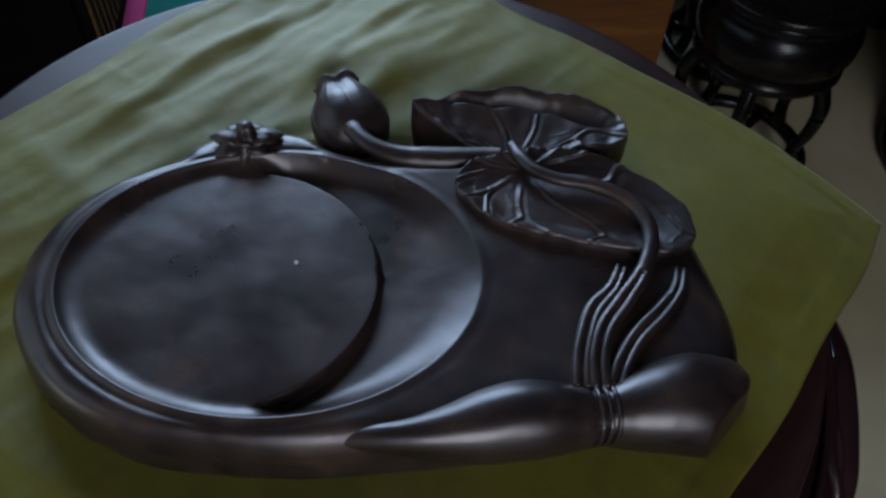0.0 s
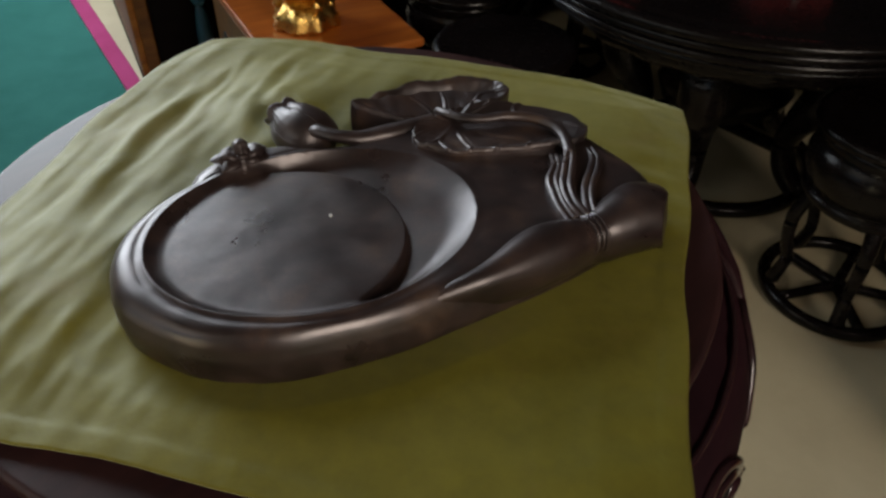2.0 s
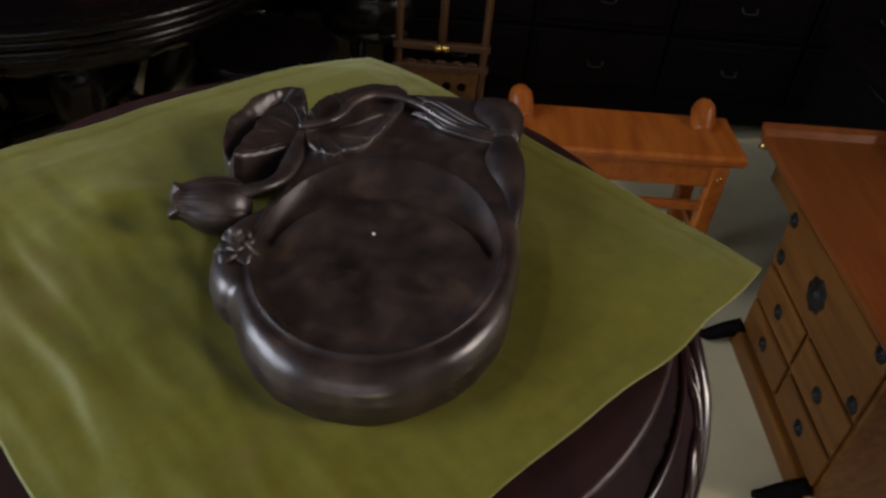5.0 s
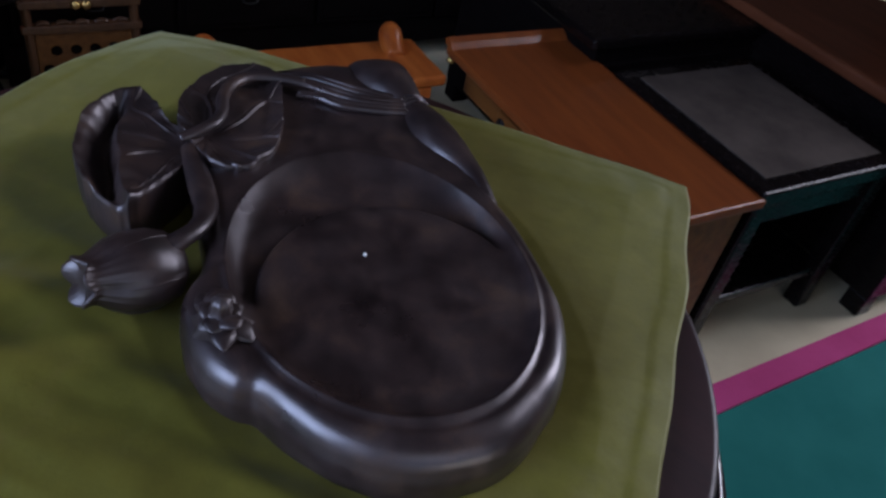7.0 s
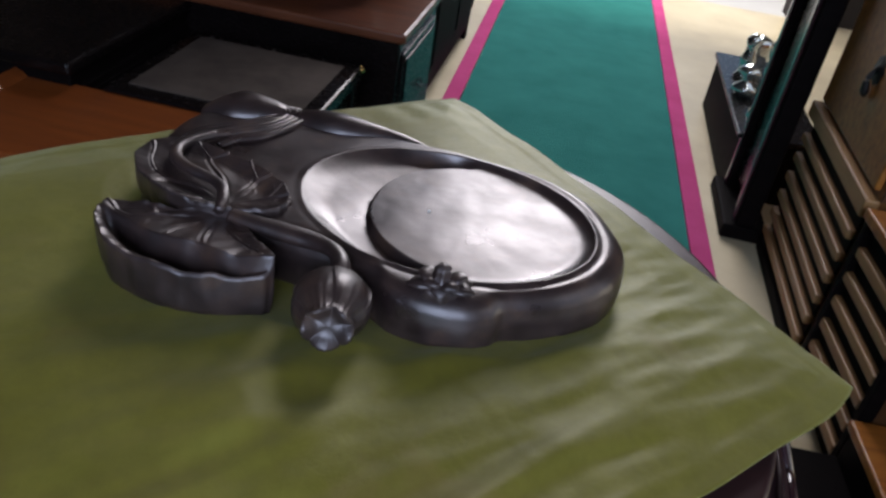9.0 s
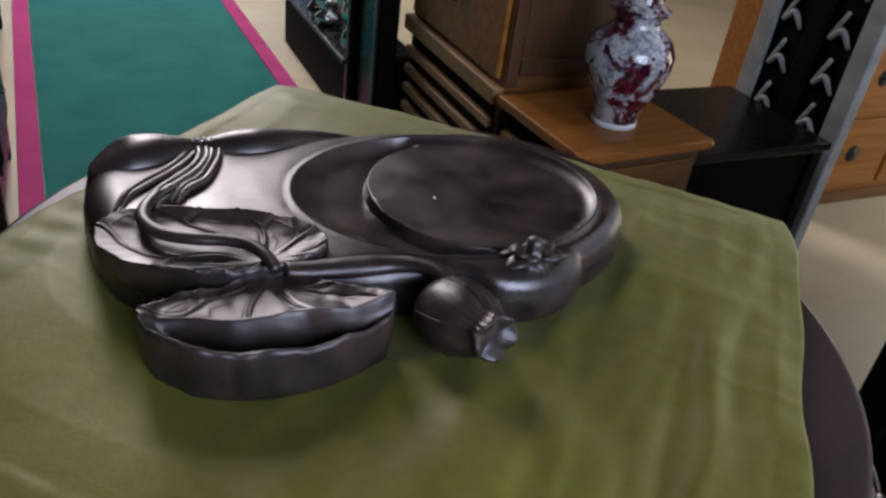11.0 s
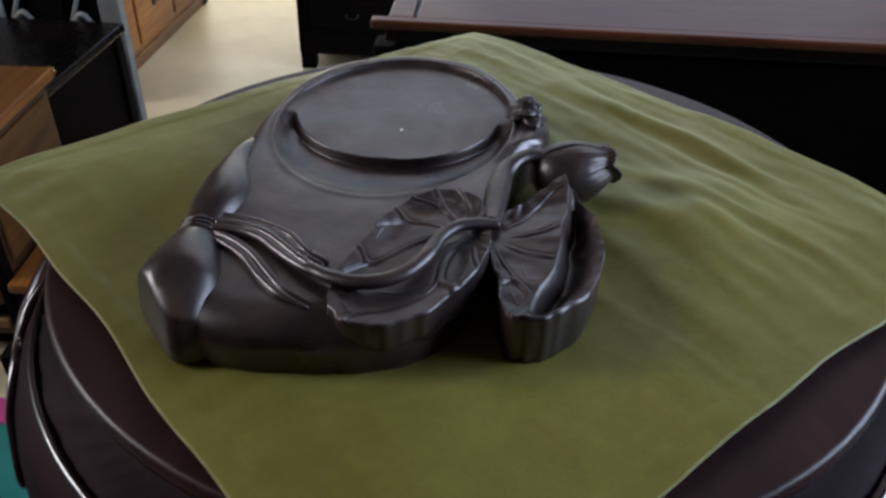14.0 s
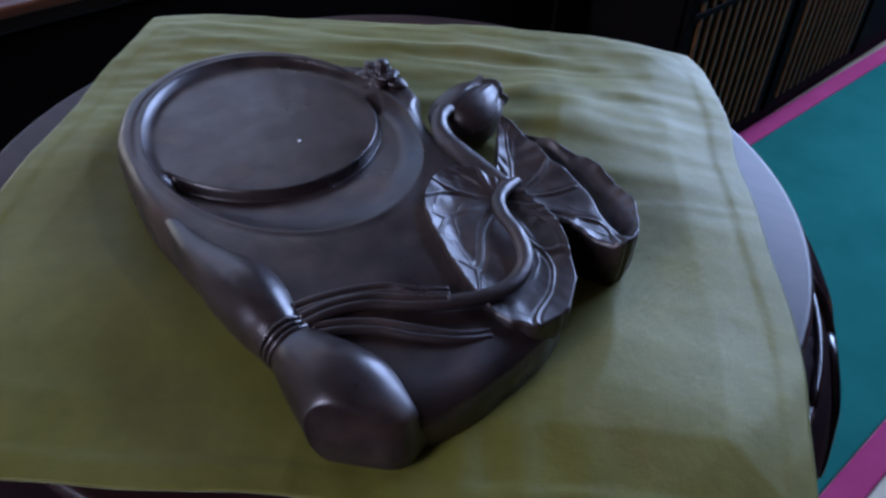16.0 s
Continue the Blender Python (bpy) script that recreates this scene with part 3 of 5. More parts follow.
    over = np.clip(r - TR, 0, None)
    fall = 0.10 + 0.12 * np.maximum(smooth01((y - 0.19) / 0.05) * (np.abs(x - 0.03) < 0.12), smooth01((x - 0.17) / 0.06))
    z = TOP + h - fall * over ** 1.15 * 1.2
    for a in range(n):
        for b in range(n):
            verts.append((x[a, b], y[a, b], z[a, b]))
    for a in range(n - 1):
        for b in range(n - 1):
            faces.append((a * n + b, (a + 1) * n + b, (a + 1) * n + b + 1, a * n + b + 1))
    me = mesh("square_cloth", verts, faces)
    ob = put("square_cloth", me, CLOTH)
    so = ob.modifiers.new("thickness", 'SOLIDIFY')
    so.thickness, so.offset = 0.0011, -1
    return tagged(ob, "creased olive green cotton cloth spread over the stand", "cloth")


olive_cloth()

# ---- the carved ink stone ----
K = 0.7             # the stone is drawn on a sheet of larger scale


def closed(points, n):
    p = np.array(points, float)
    m = len(p)
    out = []
    for i in range(n):
        s = i / n * m
        k = int(s)
        u = s - k
        a, b, c, d = p[(k - 1) % m], p[k % m], p[(k + 1) % m], p[(k + 2) % m]
        out.append(0.5 * ((2 * b) + (-a + c) * u + (2 * a - 5 * b + 4 * c - d) * u * u + (-a + 3 * b - 3 * c + d) * u ** 3))
    return np.array(out)


WELL = (-0.009, -0.001, 0.126, 0.0985, radians(-8))
PAD = (-0.035, -0.002, 0.089, 0.088)


def stone_top(x, y):
    """Height of the stone's upper face: the rim, the bead, the well and the raised grinding pad."""
    cx, cy, a, b, t = WELL
    u = ((x - cx) * math.cos(t) + (y - cy) * math.sin(t)) / a
    v = (-(x - cx) * math.sin(t) + (y - cy) * math.cos(t)) / b
    rho = np.hypot(u, v)
    out = 0.0452 - 0.0022 * smooth01((x - 0.08) / 0.16) + 0.0016 * smooth01((-0.02 - x) / 0.10)
    # a fine bead runs round the well, with a shallow groove outside it; it fades in the east
    bead = 1 - 0.85 * smooth01((u + 0.1) / 0.6)
    out = out + bead * (0.0010 * np.exp(-((rho - 1.012) / 0.013) ** 2) - 0.0009 * np.exp(-((rho - 1.055) / 0.022) ** 2))
    # the wall drops from the bead and runs out in a hollow curve, a wider one in the east
    sweep = np.clip((1.0 - rho) / (0.125 + 0.10 * smooth01((u - 0.05) / 0.75)), 0, 1)
    inner = 1 - (1 - sweep) ** 2.5
    pr = np.hypot((x - PAD[0]) / PAD[2], (y - PAD[1]) / PAD[3])
    pad = 0.0408 + 0.0006 * (1 - pr ** 2)
    west = smooth01((x + 0.022) / 0.024)
    pool = 0.0318 + 0.0100 * np.clip((pr - 1.0) / 0.8, 0, 1)
    floor = np.where(pr < 1.0, pad, pad - (pad - pool) * west * smooth01((pr - 1.0) / 0.040))
    z = out * (1 - inner) + floor * inner
    return np.where(rho < 1.02, z, out)


def ink_stone():
    g = empty("ink_stone", 0, 0, TOP + 0.001)
    g.scale = (K, K, K)
    outline = closed([(-0.163, 0.0), (-0.158, 0.036), (-0.143, 0.064), (-0.120, 0.085), (-0.098, 0.097), (-0.083, 0.1035), (-0.0755, 0.108), (-0.0685, 0.118), (-0.050, 0.128), (-0.022, 0.131), (0.004, 0.126), (0.020, 0.113), (0.045, 0.101), (0.085, 0.094), (0.130, 0.088), (0.180, 0.079), (0.222, 0.062), (0.247, 0.038), (0.259, 0.008), (0.263, -0.030), (0.263, -0.065), (0.255, -0.092), (0.235, -0.106), (0.200, -0.113), (0.160, -0.118), (0.120, -0.120), (0.085, -0.120), (0.040, -0.1195), (0.000, -0.118), (-0.042, -0.111), (-0.087, -0.099), (-0.130, -0.069), (-0.155, -0.030)], 900)
    c = np.array([0.062, -0.004])
    ang = np.unwrap(np.arctan2(outline[:, 1] - c[1], outline[:, 0] - c[0]))
    rad = np.hypot(*(outline - c).T)
    order = np.argsort(ang % (2 * math.pi))
    n = 640
    th = np.linspace(0, 2 * math.pi, n, endpoint=False)
    R = np.interp(th, (ang % (2 * math.pi))[order], rad[order], period=2 * math.pi)
    m = 230
    s = np.linspace(0, 1, m) ** 0.8
    rows = []
    for q in s[1:]:
        r = R * q
        x, y = c[0] + r * np.cos(th), c[1] + r * np.sin(th)
        d = R - r
        # the shoulder is broad in the west and tighter in the east
        rr = 0.026 - 0.002 * smooth01((x - 0.0) / 0.15) - 0.008 * smooth01((-y - 0.02) / 0.05) + 0.012 * smooth01((x - 0.19) / 0.05)
        zt = stone_top(x, y)
        e = np.clip(1 - d / rr, 0, 1)
        zt = zt - (zt - 0.027) * (1 - np.sqrt(np.clip(1 - e ** 2.6, 0, 1)))
        rows.append(np.stack([x, y, zt], 1))
    for f, z in ((1.002, 0.026), (1.002, 0.019), (1.0, 0.012), (0.998, 0.006), (0.992, 0.002), (0.98, 0.0)):
        hewn = f * (1 + 0.005 * math.sin(math.pi * z / 0.027) * np.sin(23 * th + 200 * z + 2 * np.sin(9 * th)) * np.sin(13 * th - 150 * z))
        rows.append(np.stack([c[0] + R * hewn * np.cos(th), c[1] + R * hewn * np.sin(th), np.full(n, z)], 1))
    verts = [(c[0], c[1], float(stone_top(np.array([c[0]]), np.array([c[1]]))[0]))]
    for rw in rows:
        verts += [tuple(v) for v in rw]
    faces = [(0, 1 + k, 1 + (k + 1) % n) for k in range(n)]
    for i in range(len(rows) - 1):
        for k in range(n):
            k2 = (k + 1) % n
            faces.append((1 + i * n + k, 1 + (i + 1) * n + k, 1 + (i + 1) * n + k2, 1 + i * n + k2))
    last = 1 + (len(rows) - 1) * n
    faces.append(tuple(last + k for k in range(n))[::-1])
    put("body", mesh("body", verts, faces), STONE, g)

    rng = np.random.RandomState(11)
    ripples = [(*(rng.uniform(0.55, 1.0) * k * np.array((math.cos(a), math.sin(a)))), p, 40 / k) for k, a, p in zip((150, 190, 240, 310, 390, 480, 610, 760), rng.uniform(0, 6.28, 8), rng.uniform(0, 6.28, 8))]

    def crinkle(x, y):
        """Uneven tool work of the carver, about one unit high."""
        return sum(w * np.sin(kx * x + ky * y + p + 1.3 * np.sin(0.4 * ky * x - 0.4 * kx * y + p)) for kx, ky, p, w in ripples) / 0.8

    def leaf(name, pts, centre, zfun, low, inset, label, nn=420, mm=84, scallop=0.0, lobes=14):
        o = closed(pts, nn)
        cc = np.array(centre)
        d = o - cc
        k = np.arange(nn) / nn * 2 * math.pi
        d *= (1 + scallop * np.abs(np.sin(lobes * k / 2)) - scallop * 0.5 + 0.010 * np.sin(7 * k + 1) * np.sin(4 * k) + 0.006 * np.sin(23 * k + 2 * np.sin(5 * k)))[:, None]
        rws = []
        for q in np.linspace(0, 1, mm)[1:]:
            xy = cc + d * q
            z = zfun(xy[:, 0], xy[:, 1], np.full(nn, q)) + 0.00042 * crinkle(xy[:, 0], xy[:, 1]) * (0.4 + 0.6 * q)
            rws.append(np.c_[xy, z])
        rim = rws[-1]
        for f, fall in ((1.006, 0.12), (1.007, 0.28), (1.004, 0.45), (0.998, 0.62), (0.985, 0.80), (inset, 1.0)):
            hewn = 1 + 0.007 * math.sin(math.pi * fall) * np.sin(19 * k + 6 * fall + 2 * np.sin(7 * k)) * np.sin(11 * k - 5 * fall)
            rws.append(np.c_[cc + d * (f * hewn)[:, None], rim[:, 2] - (rim[:, 2] - low) * fall])
        vs = [(cc[0], cc[1], float(zfun(cc[:1], cc[1:], np.zeros(1))[0]))]
        for rw in rws:
            vs += [tuple(v) for v in rw]
        fs = [(0, 1 + a, 1 + (a + 1) % nn) for a in range(nn)]
        for i in range(len(rws) - 1):
            for a in range(nn):
                b = (a + 1) % nn
                fs.append((1 + i * nn + a, 1 + (i + 1) * nn + a, 1 + (i + 1) * nn + b, 1 + i * nn + b))
        l0 = 1 + (len(rws) - 1) * nn
        fs.append(tuple(l0 + a for a in range(nn))[::-1])
        area = sum(o[i][0] * o[(i + 1) % nn][1] - o[(i + 1) % nn][0] * o[i][1] for i in range(nn))
        if area < 0:
            fs = [f[::-1] for f in fs]
        return put(name, mesh(name, vs, fs), CARVED, g, label)

    # the lying lotus leaf: dished, with a raised rim and veins that fan out from the stalk
    hub = np.array([0.157, 0.068])

    def veins(x, y, q, h, count, deep):
        """Thin cut veins that fan out from h and fork towards the edge, with the blade swelling between them."""
        a = np.arctan2(y - h[1], x - h[0])
        dist = np.hypot(x - h[0], y - h[1])
        u = a / (2 * math.pi) * count + 0.12 * np.sin(dist * 70)
        k = u % 1.0 - 0.5
        fork = 0.26 * smooth01((q - 0.62) / 0.38)
        per = 2 * math.pi / count * np.maximum(dist, 0.006)
        w = np.minimum(np.abs(k - fork), np.abs(k + fork)) * per
        rung = np.abs(((q * 3.1 + 0.35 * np.sin(np.floor(u) * 2.3)) % 1.0) - 0.5) * 0.03 + 0.004 * (np.abs(k) < fork)
        cut = np.exp(-(w / 0.0012) ** 2) + 0.35 * np.exp(-(rung / 0.0012) ** 2) * (q > 0.45)
        furrow = np.exp(-((w - 0.0026) / 0.0012) ** 2)
        return (deep * (0.35 * furrow - 0.65 * np.minimum(cut, 1.0)) - 0.25 * deep * np.cos(k * math.pi) ** 2) * smooth01((dist - 0.010) / 0.02)

    def leaf_b(x, y, q):
        a = np.arctan2(y - hub[1], x - hub[0])
        dish = 0.0455 + 0.0056 * q ** 3 - 0.0022 * np.exp(-((q - 0.62) / 0.22) ** 2) - 0.0050 * q ** 2 * smooth01((x - 0.205) / 0.055)
        return dish + (0.0008 * np.sin(7 * a) + 0.0004 * np.sin(17 * a + 1.0)) * q ** 3 - veins(x, y, q, hub, 9, 0.0015)

    leaf("leaf", [(0.111, 0.060), (0.114, 0.042), (0.130, 0.023), (0.152, 0.011), (0.176, 0.002), (0.200, -0.006), (0.225, -0.012), (0.246, -0.010), (0.257, 0.003), (0.258, 0.020), (0.249, 0.040), (0.231, 0.058), (0.205, 0.075), (0.175, 0.083), (0.145, 0.080), (0.124, 0.074)], (0.184, 0.034), leaf_b, 0.020, 0.93, "dished carved lotus leaf with engraved veins", scallop=0.014, lobes=13)

    # the folded lotus leaf that stands out from the block
    def leaf_a(x, y, q):
        t = (x - 0.095) / 0.145
        crest = 0.1360 - 0.034 * t + 0.009 * np.sin(t * 3.1) + 0.0016 * np.sin(t * 13) + 0.0005 * np.sin(t * 29 + 1)
        off = y - crest
        high = (0.0130 - 0.0060 * t) * (0.92 + 0.08 * np.cos(t * 11 + 1.0) + 0.05 * np.sin(t * 31) + 0.03 * np.sin(t * 57 + 2)) * smooth01(1.15 - t)
        fold = np.where(off < 0, 0.55 * np.exp(off / 0.014) + 0.45 * np.exp(-(off / 0.026) ** 2), np.exp(-(off / 0.0030) ** 2))
        trough = -0.016 * np.where(off < 0.009, np.exp(-((off - 0.009) / 0.004) ** 2), np.exp(-((off - 0.009) / 0.012) ** 2)) * smooth01((1 - q) / 0.26) * smooth01(t / 0.15)
        vein = -veins(x, y, q, np.array([0.155, 0.081]), 9, 0.0014) * smooth01(-off / 0.006)
        return 0.0395 + high * fold + trough + 0.0035 * q ** 6 + vein + 0.0016 * np.sin(x * 150 + y * 90) * q ** 3 + 0.0004 * np.sin(x * 420 - y * 210) * q ** 4

    leaf("folded_leaf", [(0.089, 0.135), (0.101, 0.147), (0.124, 0.155), (0.150, 0.159), (0.183, 0.155), (0.212, 0.144), (0.232, 0.126), (0.241, 0.108), (0.237, 0.096), (0.222, 0.091), (0.200, 0.089), (0.180, 0.084), (0.160, 0.078), (0.143, 0.081), (0.124, 0.098), (0.105, 0.118)], (0.163, 0.118), leaf_a, 0.001, 0.95, "folded carved lotus leaf with a rolled edge", scallop=0.012, lobes=11)

    # the tied gourd along the edge
    def soft_least(p, q, k):
        """The lesser of two values, with the corner between them rounded."""
        h = max(0.0, k * 2 - abs(p - q)) / (k * 2)
        return min(p, q) - h * h * k * 0.5

    def gourd():
        q = spline([(0.012, -0.1115, 0.034, 0.001), (0.036, -0.1125, 0.037, 0.006), (0.062, -0.1150, 0.039, 0.009), (0.082, -0.1140, 0.038, 0.013), (0.103, -0.1115, 0.036, 0.0185), (0.122, -0.1100, 0.036, 0.0205), (0.140, -0.1105, 0.036, 0.0195), (0.156, -0.1115, 0.036, 0.0162), (0.170, -0.1120, 0.035, 0.0143), (0.186, -0.1110, 0.034, 0.0195), (0.204, -0.1095, 0.032, 0.0250), (0.222, -0.1085, 0.028, 0.0284), (0.240, -0.1085, 0.022, 0.0276), (0.256, -0.1080, 0.017, 0.0245), (0.269, -0.1080, 0.015, 0.0212), (0.281, -0.1080, 0.016, 0.0185), (0.296, -0.1080, 0.016, 0.0090), (0.312, -0.1080, 0.016, 0.0005)], 320)
        vs, fs, sides = [], [], 56
        for i, (x, y, z, r) in enumerate(q):
            for k in range(sides):
                an = 2 * math.pi * k / sides
                # the section turns from round to squarish towards the cut end
                sq = 1 - 0.36 * float(smooth01((x - 0.195) / 0.060))
                up, out = (math.copysign(abs(v) ** sq, v) for v in (math.sin(an), math.cos(an)))
                zz = z + r * up if up > 0 else z * (1 + up * min(1.0, 0.55 + r / 0.045) * min(1.0, r / 0.012))
                yy = y + r * out * (1.0 if up > 0 else 1.0 - 0.28 * up * up)
                # the blunt end is cut in two flat faces that meet in an upright edge
                far = soft_least(0.224 + (yy + 0.137) * 1.20, 0.2660 - (yy + 0.1105) * 0.30, 0.006)
                far -= 0.22 * max(0.0, zz - 0.016) + 0.012 * (1 - min(1.0, zz / 0.010)) ** 2
                vs.append((soft_least(x, far, 0.0026), yy, max(zz, 0.001)))
        for i in range(len(q) - 1):
            for k in range(sides):
                k2 = (k + 1) % sides
                fs.append((i * sides + k2, i * sides + k, (i + 1) * sides + k, (i + 1) * sides + k2))
        fs.append(tuple(range(sides)))
        fs.append(tuple((len(q) - 1) * sides + k for k in range(sides))[::-1])
        return put("gourd", mesh("gourd", vs, fs), STONE, g, "carved bottle gourd tied at its waist")

    gd = gourd()
    for dx in (0.164, 0.1685, 0.173):
        pts = [(dx + 0.002 * math.sin(a), -0.1120 + 0.0152 * math.cos(a), 0.035 + 0.0152 * math.sin(a), 0.0016) for a in np.linspace(-0.5, math.pi + 0.5, 16)]
        put("cord", mesh("cord", *tube(pts, 40, 10)), STONE, gd, "carved cord round the gourd's waist")

    # the ribbon of three strands and the stalk that it turns into
    strands = (
        [(0.159, -0.100, 0.047, 0.0040), (0.162, -0.086, 0.0475, 0.0046), (0.168, -0.070, 0.048, 0.0046), (0.178, -0.051, 0.048, 0.0044), (0.193, -0.037, 0.048, 0.0042), (0.203, -0.020, 0.047, 0.0030)],
        [(0.169, -0.102, 0.048, 0.0042), (0.172, -0.084, 0.049, 0.0048), (0.181, -0.065, 0.050, 0.0050), (0.196, -0.048, 0.050, 0.0052), (0.212, -0.030, 0.051, 0.0056), (0.223, -0.010, 0.052, 0.0060), (0.226, 0.010, 0.053, 0.0062), (0.217, 0.030, 0.054, 0.0062), (0.198, 0.043, 0.055, 0.0060), (0.177, 0.050, 0.055, 0.0056), (0.163, 0.060, 0.055, 0.0056), (0.156, 0.074, 0.054, 0.0056), (0.153, 0.088, 0.052, 0.0050)],
        [(0.178, -0.101, 0.046, 0.0040), (0.186, -0.087, 0.047, 0.0045), (0.199, -0.071, 0.047, 0.0045), (0.217, -0.056, 0.046, 0.0042), (0.232, -0.041, 0.045, 0.0040), (0.241, -0.022, 0.043, 0.0030)])
    for nm, pts, lb in zip(("strand", "stalk", "strand"), strands, ("carved ribbon strand", "carved lotus stalk", "carved ribbon strand")):
        # each ribbon is two thin cords side by side; the stalk runs on from the middle one
        for side in (-1, 1):
            row = []
            for i, (x, y, z, r) in enumerate(pts[:6]):
                (x0, y0), (x1, y1) = pts[max(i - 1, 0)][:2], pts[min(i + 1, 5)][:2]
                ln = math.hypot(x1 - x0, y1 - y0)
                spread = 0.0030 * side * (1.0 if i < 4 else 0.75)
                row.append((x + spread * (y1 - y0) / ln, y - spread * (x1 - x0) / ln, z - 0.0016, 0.0031 if i < 5 else 0.0016))
            put(nm, mesh(nm, *tube(row, 70, 12)), STONE, g, lb)
        if nm == "stalk":
            put("stalk", mesh("stalk", *tube([(x, y, z - 0.0018, r * 0.86) for x, y, z, r in pts[4:]], 80, 16, 0.8)), CARVED, g, lb)

    # the bud, its tip and its stem
    bx, by = 0.043, 0.141
    prof = [(0.004, -0.034), (0.015, -0.030), (0.0222, -0.022), (0.0252, -0.010), (0.0255, 0.002), (0.0246, 0.012), (0.0222, 0.021), (0.0185, 0.0285), (0.0158, 0.0340), (0.0148, 0.0385), (0.0158, 0.0425), (0.0160, 0.0445), (0.0140, 0.0450), (0.0100, 0.0425), (0.0050, 0.0415), (0.0, 0.0425)]

    def lobed(a, z, r):
        """Where a point of the bud moves for the overlapping, pointed petals."""
        f = (2.5 * a + 0.7 + 10 * z) % math.pi / math.pi
        k = 1 + 0.045 * (f ** 0.7 - 0.5) + 0.05 * math.cos(a - 1.0)
        lip = max(0.0, min(1.0, (z - 0.008) / 0.02)) * max(0.0, min(1.0, (r - 0.009) / 0.006))
        k *= 1 + 0.014 * lip * math.sin(26 * a)
        return r * k * math.cos(a), r * k * math.sin(a), z + lip * (0.0055 * math.sin(math.pi * f) - 0.002)

    prof = [(r * 1.10, z * 0.83) for r, z in prof]
    vs, fs = lathe(prof, 180)
    bud_turn = Matrix.Translation((0, 0, 0.0320)) @ Matrix.Diagonal((1, 1, 0.86, 1)) @ Matrix.Translation((0, 0, -0.0320)) @ Matrix.Translation((bx, by, 0.0320)) @ Matrix.Rotation(radians(13), 4, 'Z') @ Matrix.Rotation(radians(-77), 4, 'X')
    bud = put("bud", mesh("bud", [bud_turn @ Vector(lobed(math.atan2(y, x), z, math.hypot(x, y))) for x, y, z in vs], fs), CARVED, g, "carved lotus bud with overlapping pointed petals")
    for k in range(5):
        pts = []
        for j in range(9):
            f = j / 8
            z = -0.020 + 0.040 * f
            a = (math.pi * k - 0.7 - 10 * z) / 2.5 - 0.03
            r = np.interp(z, [p[1] for p in prof[:9]], [p[0] for p in prof[:9]])
            pts.append((*(bud_turn @ Vector(lobed(a, z, r * 0.995))), 0.0002 + 0.0005 * math.sin(math.pi * f)))
        put("petal_edge", mesh("petal_edge", *tube(pts, 26, 8)), CARVED, bud, "raised petal edge")
    put("stem", mesh("stem", *tube([(0.045, 0.126, 0.043, 0.0090), (0.047, 0.114, 0.047, 0.0072), (0.056, 0.101, 0.047, 0.0066), (0.074, 0.091, 0.0445, 0.0080), (0.098, 0.087, 0.0435, 0.0092), (0.122, 0.085, 0.0440, 0.0082), (0.146, 0.083, 0.0460, 0.0062)], 70, 16, 0.75)), CARVED, g, "carved stem of the bud")

    # the small spiky blossom on the rim
    bl = put("blossom", mesh("blossom", *lathe([(0.0, 0.0640), (0.0042, 0.0632), (0.0062, 0.0605), (0.0056, 0.0575), (0.0078, 0.053), (0.0115, 0.047), (0.017, 0.042)][::-1], 28, -0.027, 0.110, 7, 0.10)), CARVED, g, "small carved lotus blossom on the rim")
    rng = random.Random(7)
    for k in range(11):
        a = 2 * math.pi * k / 11 + rng.uniform(-0.15, 0.15)
        ln = rng.uniform(0.85, 1.1) * (0.027 if k % 2 else 0.020)
        ca, sa = math.cos(a), math.sin(a) * 0.62
        lift = rng.uniform(0.006, 0.010) if k % 2 == 0 else rng.uniform(-0.001, 0.003)
        pts = [(-0.027 + ca * ln * f, 0.110 + sa * ln * f, 0.0455 + lift * f + 0.002 * math.sin(f * 3), w) for f, w in ((0.10, 0.0052), (0.38, 0.0082), (0.66, 0.0076), (0.88, 0.0042), (1.0, 0.0012))]
        put("petal", mesh("petal", *tube(pts, 18, 10, 0.42)), CARVED, bl, "broad pointed petal")

    # a pale speck on the pad and a line of small engraved marks
    put("speck", mesh("speck", *lathe([(0.0013, 0.0405), (0.0012, 0.0424), (0.0, 0.0425)], 10, 0.005, 0.005)), WHITE, g, "tiny pale chip in the grinding pad")
    for k in range(6):
        if k != 3:
            part("engraved_mark", box(0.0055 * k, 0.0030 + 0.0055 * k, -0.0012, 0.0012, 0.0430, 0.0439, 0), IRON, g, "small engraved mark", at=pose(0.133, -0.036, 0.0002, 0, 0, 26))
    return tagged(g, "dark polished ink stone carved with lotus leaves and a tied gourd", "ink stone")


ink_stone()

# ---- furniture round the stand ----


def iron_plate(parent, x, y, z, r, turn, label="black iron plate"):
    """A lobed iron plate nailed to an upright face; turn: the way it faces, in degrees from -y."""
    vs, fs = lathe([(r, 0.0), (r * 1.02, 0.0012), (r * 0.92, 0.0022), (r * 0.34, 0.0028), (r * 0.28, 0.006), (r * 0.15, 0.009), (0.0, 0.010)], 40, 0, 0, 8, 0.06)
    return put("plate", mesh("plate", vs, fs), IRON, parent, label, at=pose(x, y, z, 90, 0, turn))


